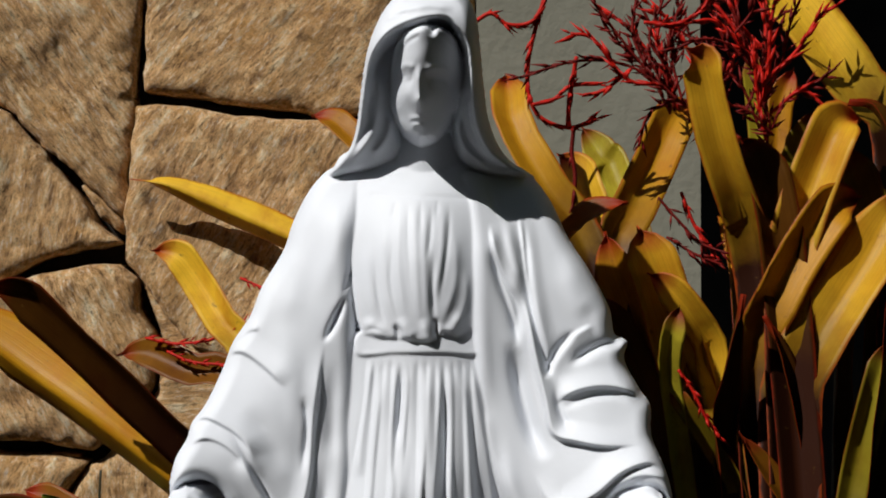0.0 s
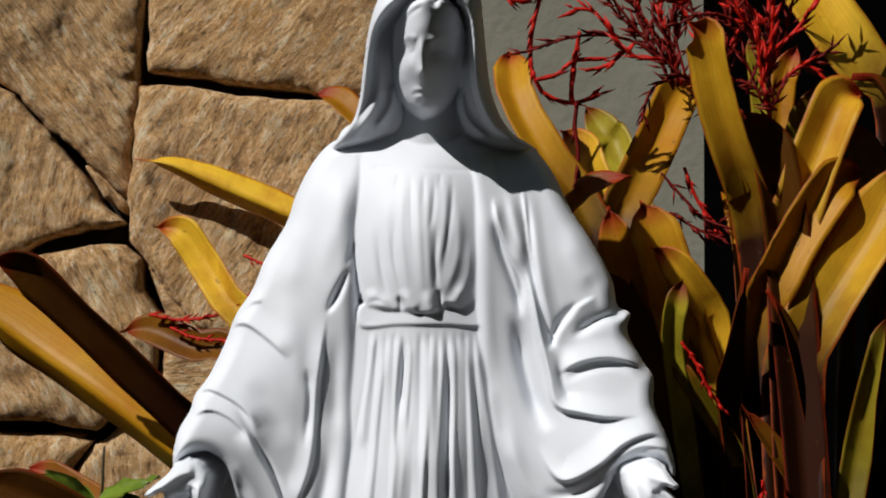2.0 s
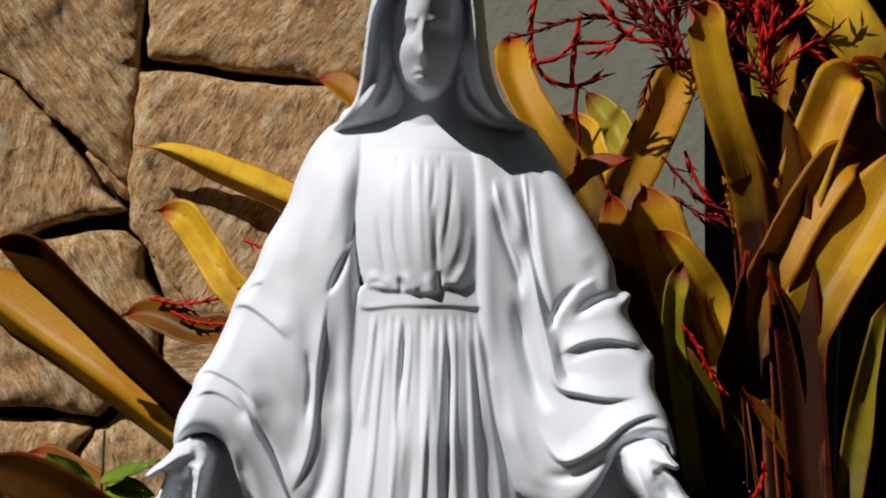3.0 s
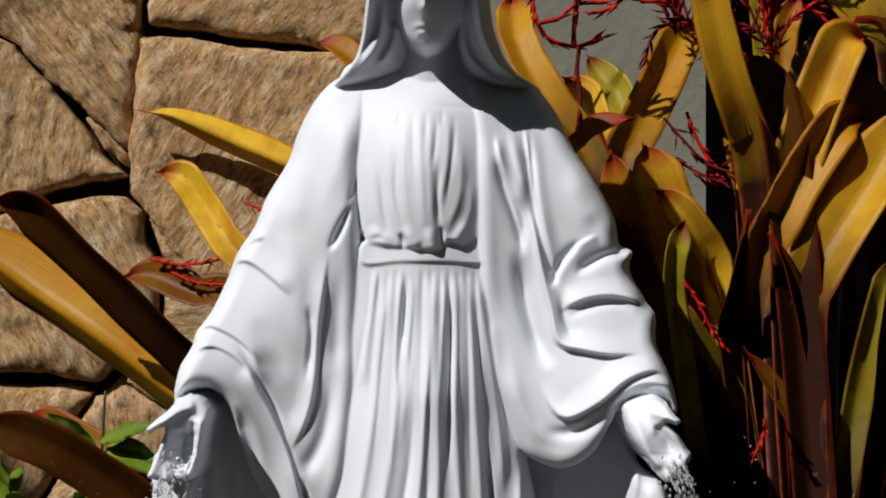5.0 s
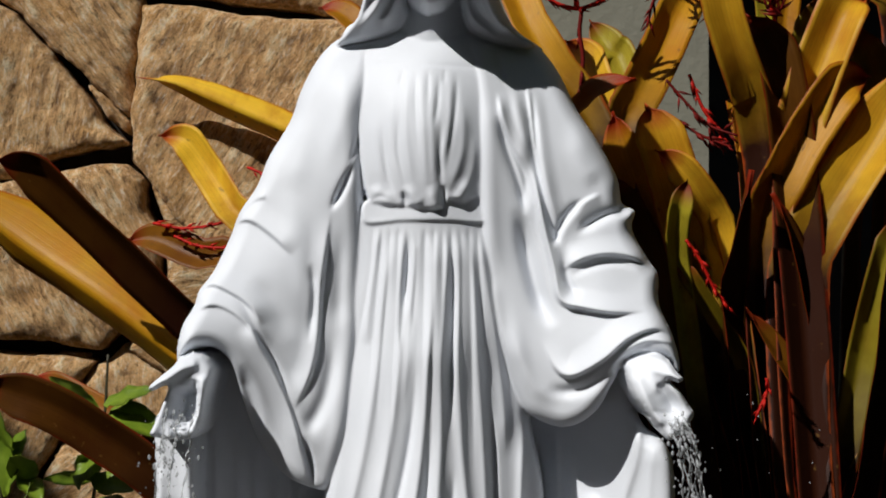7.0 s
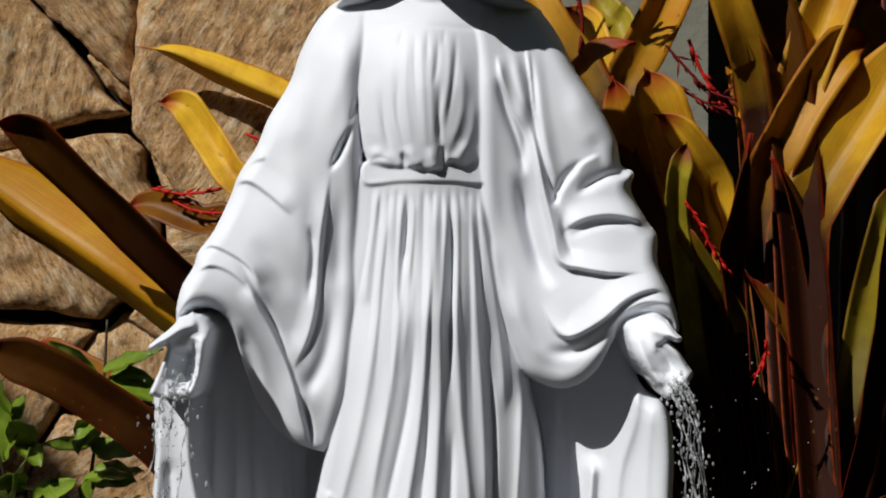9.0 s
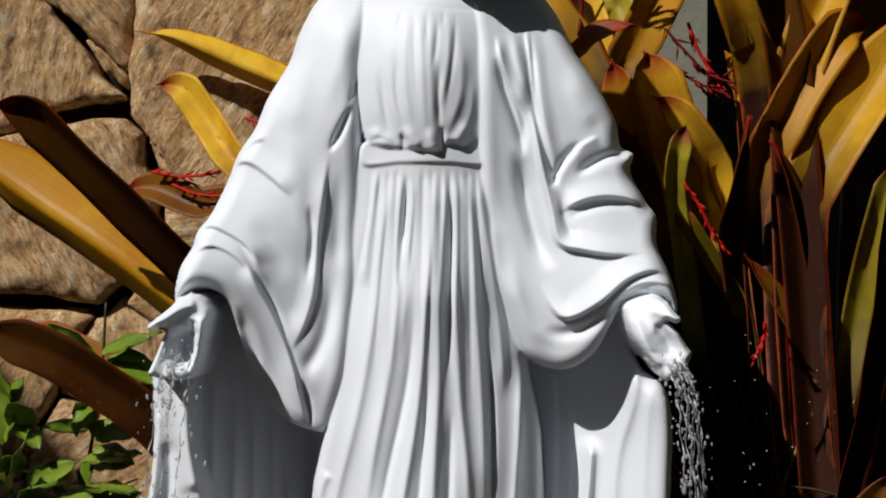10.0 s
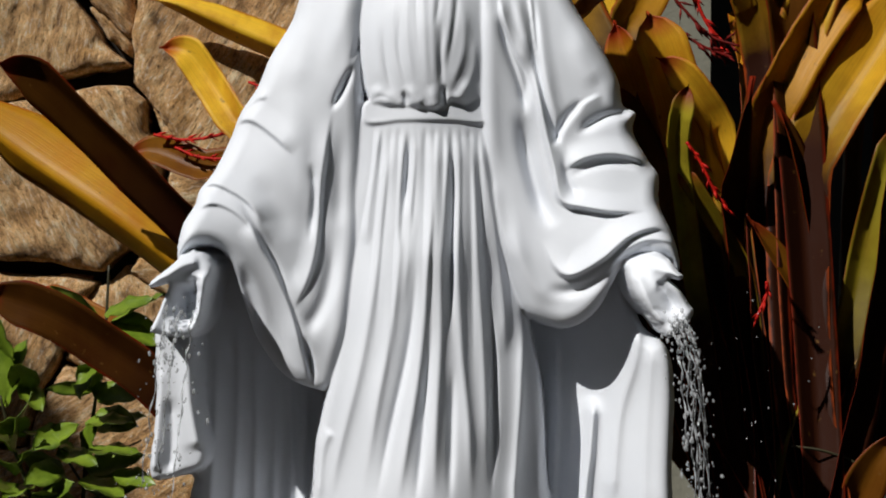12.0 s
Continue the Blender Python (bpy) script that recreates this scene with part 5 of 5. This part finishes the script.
head([(0.445, 0.410, 1.277), (0.425, 0.420, 1.371), (0.437, 0.430, 1.455), (0.469, 0.430, 1.507)], WINE, 40, 64)
head([(0.367, 0.360, 1.425), (0.418, 0.360, 1.421), (0.469, 0.360, 1.445), (0.491, 0.360, 1.486)], RED, 14, 65)
head([(0.607, 0.460, 1.197), (0.596, 0.450, 1.291), (0.563, 0.440, 1.394), (0.522, 0.440, 1.508)], WINE, 35, 66)
head([(0.594, 0.440, 1.290), (0.603, 0.430, 1.361), (0.606, 0.420, 1.433), (0.622, 0.420, 1.505)], RED, 25, 67)
head([(0.584, 0.440, 1.342), (0.530, 0.430, 1.393), (0.477, 0.420, 1.402), (0.426, 0.420, 1.381)], WINE, 40, 68)
head([(0.573, 0.440, 1.373), (0.510, 0.430, 1.434), (0.457, 0.420, 1.433)], RED, 30, 69)
head([(0.592, 0.430, 1.320), (0.653, 0.420, 1.381), (0.694, 0.420, 1.443), (0.725, 0.420, 1.463)], RED, 24, 70)
head([(0.611, 0.450, 1.270), (0.665, 0.430, 1.309), (0.714, 0.420, 1.267)], RED, 26, 71)
head([(0.614, 0.440, 1.227), (0.571, 0.430, 1.268), (0.530, 0.430, 1.279), (0.488, 0.430, 1.237)], WINE, 35, 72)
head([(0.469, 0.440, 1.238), (0.447, 0.430, 1.289), (0.385, 0.430, 1.268), (0.364, 0.430, 1.206)], WINE, 35, 73)
head([(0.539, 0.420, 1.412), (0.569, 0.410, 1.452), (0.577, 0.400, 1.502)], WINE, 40, 74)
head([(0.594, 0.470, 1.240), (0.556, 0.460, 1.323), (0.504, 0.450, 1.353), (0.460, 0.450, 1.333)], WINE, 40, 75)
head([(0.589, 0.470, 1.272), (0.629, 0.460, 1.354), (0.648, 0.450, 1.437), (0.680, 0.450, 1.510)], WINE, 40, 76)
head([(0.547, 0.470, 1.355), (0.504, 0.460, 1.459), (0.483, 0.460, 1.511)], WINE, 40, 77)
head([(0.608, 0.460, 1.375), (0.554, 0.450, 1.437), (0.544, 0.450, 1.510)], RED, 30, 78)
head([(0.425, 0.420, 1.340), (0.384, 0.420, 1.402), (0.405, 0.420, 1.464), (0.416, 0.420, 1.505)], WINE, 40, 79)
head([(0.364, 0.420, 1.361), (0.312, 0.420, 1.412), (0.292, 0.420, 1.454)], WINE, 40, 80)
head([(0.353, 0.420, 1.350), (0.301, 0.420, 1.309), (0.260, 0.420, 1.299)], RED, 30, 81)
head([(0.611, 0.450, 1.239), (0.635, 0.440, 1.290), (0.687, 0.440, 1.321), (0.729, 0.440, 1.352)], WINE, 35, 82)
head([(0.601, 0.450, 1.218), (0.580, 0.420, 1.309), (0.572, 0.400, 1.378)], RED, 20, 83)
head([(0.408, 0.500, 1.116), (0.444, 0.490, 1.073), (0.484, 0.480, 1.031), (0.534, 0.460, 1.010)], WINE, 35, 84)
head([(0.424, 0.500, 1.042), (0.474, 0.480, 1.010), (0.525, 0.470, 0.989)], WINE, 35, 85)
head([(0.451, 0.500, 1.126), (0.475, 0.490, 1.063), (0.511, 0.480, 1.010)], RED, 30, 86)
rng = random.Random(12)
for k in range(16):
    fork = Vector((rng.uniform(0.42, 0.62), rng.uniform(0.44, 0.56), rng.uniform(1.24, 1.34)))
    out = Vector((rng.uniform(-0.16, 0.12), rng.uniform(-0.04, 0.04), rng.uniform(0.12, 0.24)))
    sag = Vector((rng.uniform(-0.03, 0.03), 0, rng.uniform(0.01, 0.05)))
    head([fork, fork + out * 0.5 + sag, fork + out], RED if k % 3 == 0 else WINE, rng.uniform(25, 40), 120 + k)
spike(mid, [(0.388, 0.060, 0.818), (0.411, 0.060, 0.785), (0.434, 0.060, 0.739), (0.456, 0.060, 0.707)], 0.024, 0.008, 25, RED, 0.003, 91)
spike(east, [(0.576, 0.140, 0.313), (0.623, 0.140, 0.307), (0.670, 0.140, 0.292), (0.708, 0.140, 0.271)], 0.02, 0.05, 10, STEM, 0.0025, 93)
spike(east, [(0.523, 0.080, 0.591), (0.524, 0.080, 0.571), (0.506, 0.080, 0.528)], 0.022, 0.006, 18, RED, 0.003, 92)
for i, pts in enumerate((
    [(-0.568, 0.620, 0.851), (-0.508, 0.600, 0.841), (-0.441, 0.580, 0.848), (-0.393, 0.560, 0.866)],
    [(-0.524, 0.600, 0.826), (-0.473, 0.580, 0.807), (-0.406, 0.560, 0.802)],
    [(-0.419, 0.580, 0.851), (-0.395, 0.560, 0.860), (-0.351, 0.550, 0.894)],
    [(-0.405, 0.800, 0.966), (-0.363, 0.780, 0.948), (-0.315, 0.750, 0.923)],
)):
    spike(left, pts, 0.026, 0.008, 24, RED, 0.003, 95 + i)

# ---- small green shrub at the foot of the stone wall ----
shrub = new("shrub")
shrub.location = (-0.703, 0.620, -0.158)
tagged(shrub, "small shrub with glossy oval green leaves on thin brown stems", "shrub")


def oval_leaf(base, end, width, roll=0.0):
    a, b = Vector(base), Vector(end)
    T = (b - a).normalized()
    N = Vector((-0.3, -0.55, 0.78))
    N = Matrix.Rotation(radians(roll), 3, T) @ (N - T * N.dot(T)).normalized()
    S = T.cross(N)
    verts, faces, n = [], [], 9
    ln = (b - a).length
    for layer in (0, 1):
        for i in range(n):
            u = i / (n - 1)
            w = width * 0.5 * max(0.03, math.sin(math.pi * u ** 0.85) ** 0.75)
            for k in range(5):
                v = k / 2 - 1
                verts.append(a + T * ln * u + S * v * w + N * (0.22 * abs(v) * w - 0.12 * ln * u * u + 0.004 * math.sin(u * 16 + k) * abs(v) - 0.0012 * layer))
    m = n * 5
    for i in range(n - 1):
        for k in range(4):
            q = i * 5 + k
            faces += [(q, q + 1, q + 6, q + 5), (q + m, q + m + 5, q + m + 6, q + m + 1)]
        for k in (0, 4):
            q = i * 5 + k
            faces.append((q, q + 5, q + 5 + m, q + m))
    part("leaf", mesh_of("leaf", [v - shrub.location for v in verts], faces), GREEN, shrub)


def stem(pts, r):
    c = spline([tuple(p) for p in pts], 8)
    v, f = tube(c, [r * (1 - 0.5 * i / len(c)) for i in range(len(c))], 6)
    part("stem", mesh_of("stem", [q - shrub.location for q in v], f), STEM, shrub)


stem([(-0.714, 0.620, -0.148), (-0.704, 0.620, 0.171), (-0.676, 0.600, 0.349), (-0.659, 0.600, 0.469), (-0.651, 0.600, 0.599)], 0.005)
stem([(-0.731, 0.600, -0.143), (-0.792, 0.580, 0.134), (-0.830, 0.560, 0.266), (-0.849, 0.550, 0.353)], 0.005)
stem([(-0.704, 0.620, 0.171), (-0.738, 0.580, 0.242), (-0.766, 0.560, 0.277)], 0.003)
stem([(-0.702, 0.620, 0.193), (-0.629, 0.580, 0.243), (-0.583, 0.560, 0.267)], 0.003)
oval_leaf((-0.657, 0.600, 0.475), (-0.776, 0.540, 0.562), 0.075, 10)
oval_leaf((-0.657, 0.600, 0.475), (-0.547, 0.540, 0.561), 0.055, -20)
oval_leaf((-0.654, 0.600, 0.469), (-0.552, 0.520, 0.485), 0.075, 30)
oval_leaf((-0.659, 0.600, 0.471), (-0.613, 0.500, 0.454), 0.04, 0)
oval_leaf((-0.674, 0.600, 0.360), (-0.699, 0.550, 0.418), 0.05, 20)
oval_leaf((-0.678, 0.600, 0.360), (-0.759, 0.540, 0.370), 0.03, -50)
oval_leaf((-0.676, 0.600, 0.349), (-0.590, 0.540, 0.366), 0.055, 20)
oval_leaf((-0.683, 0.600, 0.305), (-0.592, 0.530, 0.305), 0.065, 10)
oval_leaf((-0.687, 0.600, 0.283), (-0.581, 0.550, 0.327), 0.05, -10)
oval_leaf((-0.698, 0.610, 0.217), (-0.793, 0.540, 0.299), 0.08, 20)
oval_leaf((-0.700, 0.610, 0.217), (-0.677, 0.550, 0.311), 0.05, 30)
oval_leaf((-0.700, 0.610, 0.206), (-0.584, 0.540, 0.248), 0.06, 20)
oval_leaf((-0.731, 0.600, 0.185), (-0.804, 0.540, 0.247), 0.06, -15)
oval_leaf((-0.700, 0.610, 0.184), (-0.594, 0.540, 0.186), 0.06, 20)
oval_leaf((-0.792, 0.580, 0.134), (-0.714, 0.520, 0.197), 0.06, 15)
oval_leaf((-0.822, 0.570, 0.243), (-0.874, 0.520, 0.314), 0.07, 20)
oval_leaf((-0.841, 0.560, 0.331), (-0.812, 0.550, 0.461), 0.085, -10)
oval_leaf((-0.846, 0.560, 0.331), (-0.892, 0.550, 0.503), 0.085, 10)
oval_leaf((-0.825, 0.560, 0.245), (-0.795, 0.520, 0.367), 0.07, -30)
oval_leaf((-0.803, 0.580, 0.155), (-0.863, 0.520, 0.196), 0.06, 0)
oval_leaf((-0.709, 0.600, 0.131), (-0.778, 0.520, 0.186), 0.06, 30)
oval_leaf((-0.698, 0.600, 0.131), (-0.610, 0.530, 0.132), 0.07, 20)
oval_leaf((-0.822, 0.570, 0.211), (-0.765, 0.510, 0.283), 0.05, -20)
oval_leaf((-0.753, 0.600, 0.109), (-0.821, 0.520, 0.154), 0.07, 10)
oval_leaf((-0.663, 0.560, 0.461), (-0.731, 0.500, 0.565), 0.062, -5)
oval_leaf((-0.652, 0.560, 0.504), (-0.557, 0.500, 0.549), 0.045, 3)
oval_leaf((-0.647, 0.560, 0.482), (-0.535, 0.500, 0.465), 0.064, -22)
oval_leaf((-0.674, 0.560, 0.407), (-0.694, 0.500, 0.359), 0.049, 15)
oval_leaf((-0.679, 0.560, 0.364), (-0.583, 0.500, 0.359), 0.043, 26)
oval_leaf((-0.690, 0.560, 0.299), (-0.594, 0.500, 0.322), 0.047, -16)
oval_leaf((-0.690, 0.560, 0.245), (-0.578, 0.500, 0.264), 0.053, -24)
oval_leaf((-0.723, 0.560, 0.288), (-0.774, 0.500, 0.263), 0.060, -27)
oval_leaf((-0.733, 0.560, 0.213), (-0.790, 0.500, 0.199), 0.058, -33)
oval_leaf((-0.787, 0.560, 0.353), (-0.816, 0.500, 0.422), 0.056, 16)
oval_leaf((-0.803, 0.560, 0.277), (-0.837, 0.500, 0.316), 0.062, 35)
oval_leaf((-0.820, 0.560, 0.201), (-0.858, 0.500, 0.252), 0.064, 2)
oval_leaf((-0.701, 0.560, 0.191), (-0.604, 0.500, 0.179), 0.062, -28)
oval_leaf((-0.755, 0.560, 0.169), (-0.774, 0.500, 0.125), 0.064, -7)
oval_leaf((-0.830, 0.560, 0.417), (-0.858, 0.500, 0.506), 0.075, 31)
oval_leaf((-0.776, 0.560, 0.256), (-0.699, 0.500, 0.306), 0.043, 33)
oval_leaf((-0.787, 0.560, 0.180), (-0.837, 0.500, 0.167), 0.064, 11)
oval_leaf((-0.637, 0.560, 0.202), (-0.551, 0.500, 0.200), 0.047, 0)
oval_leaf((-0.744, 0.560, 0.245), (-0.657, 0.500, 0.237), 0.049, -13)
oval_leaf((-0.809, 0.560, 0.374), (-0.758, 0.500, 0.337), 0.047, -22)


# ---- water running off both palms ----
def water(pts, width, strands, drops, spray, seed, label):
    rng = random.Random(seed)
    c = [Vector(p) for p in spline([tuple(p) for p in pts], 14)]
    thing = new("water_stream")
    thing.location = c[-1]
    tagged(thing, label, "water", "water from the palms")
    for s in range(strands):
        o = rng.uniform(-0.5, 0.5)
        i0, i1 = rng.randint(0, 3), rng.randint(len(c) // 2, len(c))
        f1, f2 = rng.uniform(0, 6), rng.uniform(0, 6)
        path, rad = [], []
        for i in range(i0, i1):
            k = i / len(c)
            path.append(c[i] + Vector((width * o * (1 + 0.4 * k) + 0.0016 * math.sin(i * 0.6 + f1), 0.008 * math.sin(i * 0.5 + f2) + 0.01 * o, 0)))
            rad.append(0.0024 * (0.25 + 0.75 * abs(math.sin(i * 0.7 + f2)) ** 2) * (1 - 0.5 * k))
        v, f = tube(path, rad, 6)
        part("strand", mesh_of("strand", [q - thing.location for q in v], f), WATER, thing)
    bm = bmesh.new()
    for d in range(drops + spray):
        u = rng.random()
        p = c[min(len(c) - 1, int(u * len(c)))].copy()
        if d < drops:
            p += Vector((rng.gauss(0, width * (0.25 + 0.3 * u)), rng.gauss(0, 0.012), rng.uniform(-0.02, 0.02)))
            r = 0.0008 + 0.0028 * rng.random() ** 2.2
        else:
            p += Vector((abs(rng.gauss(0, 0.09)) * (1 if seed == 2 else -0.3), rng.gauss(0, 0.03), rng.uniform(-0.03, 0.05)))
            r = rng.uniform(0.0006, 0.0016)
        bmesh.ops.create_icosphere(bm, subdivisions=1, radius=r, matrix=Matrix.Translation(p - thing.location) @ Matrix.Diagonal((1, 1, rng.uniform(1, 2.2), 1)))
    for f in bm.faces:
        f.smooth = True
    tagged(part("spray", bm, WATER, thing), kind="stuff")


water([(-0.411, -0.100, 0.559), (-0.415, -0.115, 0.511), (-0.425, -0.100, 0.454), (-0.437, -0.090, 0.365), (-0.450, -0.080, 0.276), (-0.461, -0.070, 0.186), (-0.46, -0.06, 0.02)], 0.055, 3, 260, 60, 1, "clear water falling from the cupped palm over the flap")
water([(0.348, -0.130, 0.545), (0.358, -0.145, 0.515), (0.367, -0.140, 0.468), (0.377, -0.130, 0.390), (0.386, -0.120, 0.284), (0.391, -0.110, 0.196), (0.41, -0.10, 0.02)], 0.034, 8, 320, 45, 2, "clear water breaking into drops below the tilted palm")
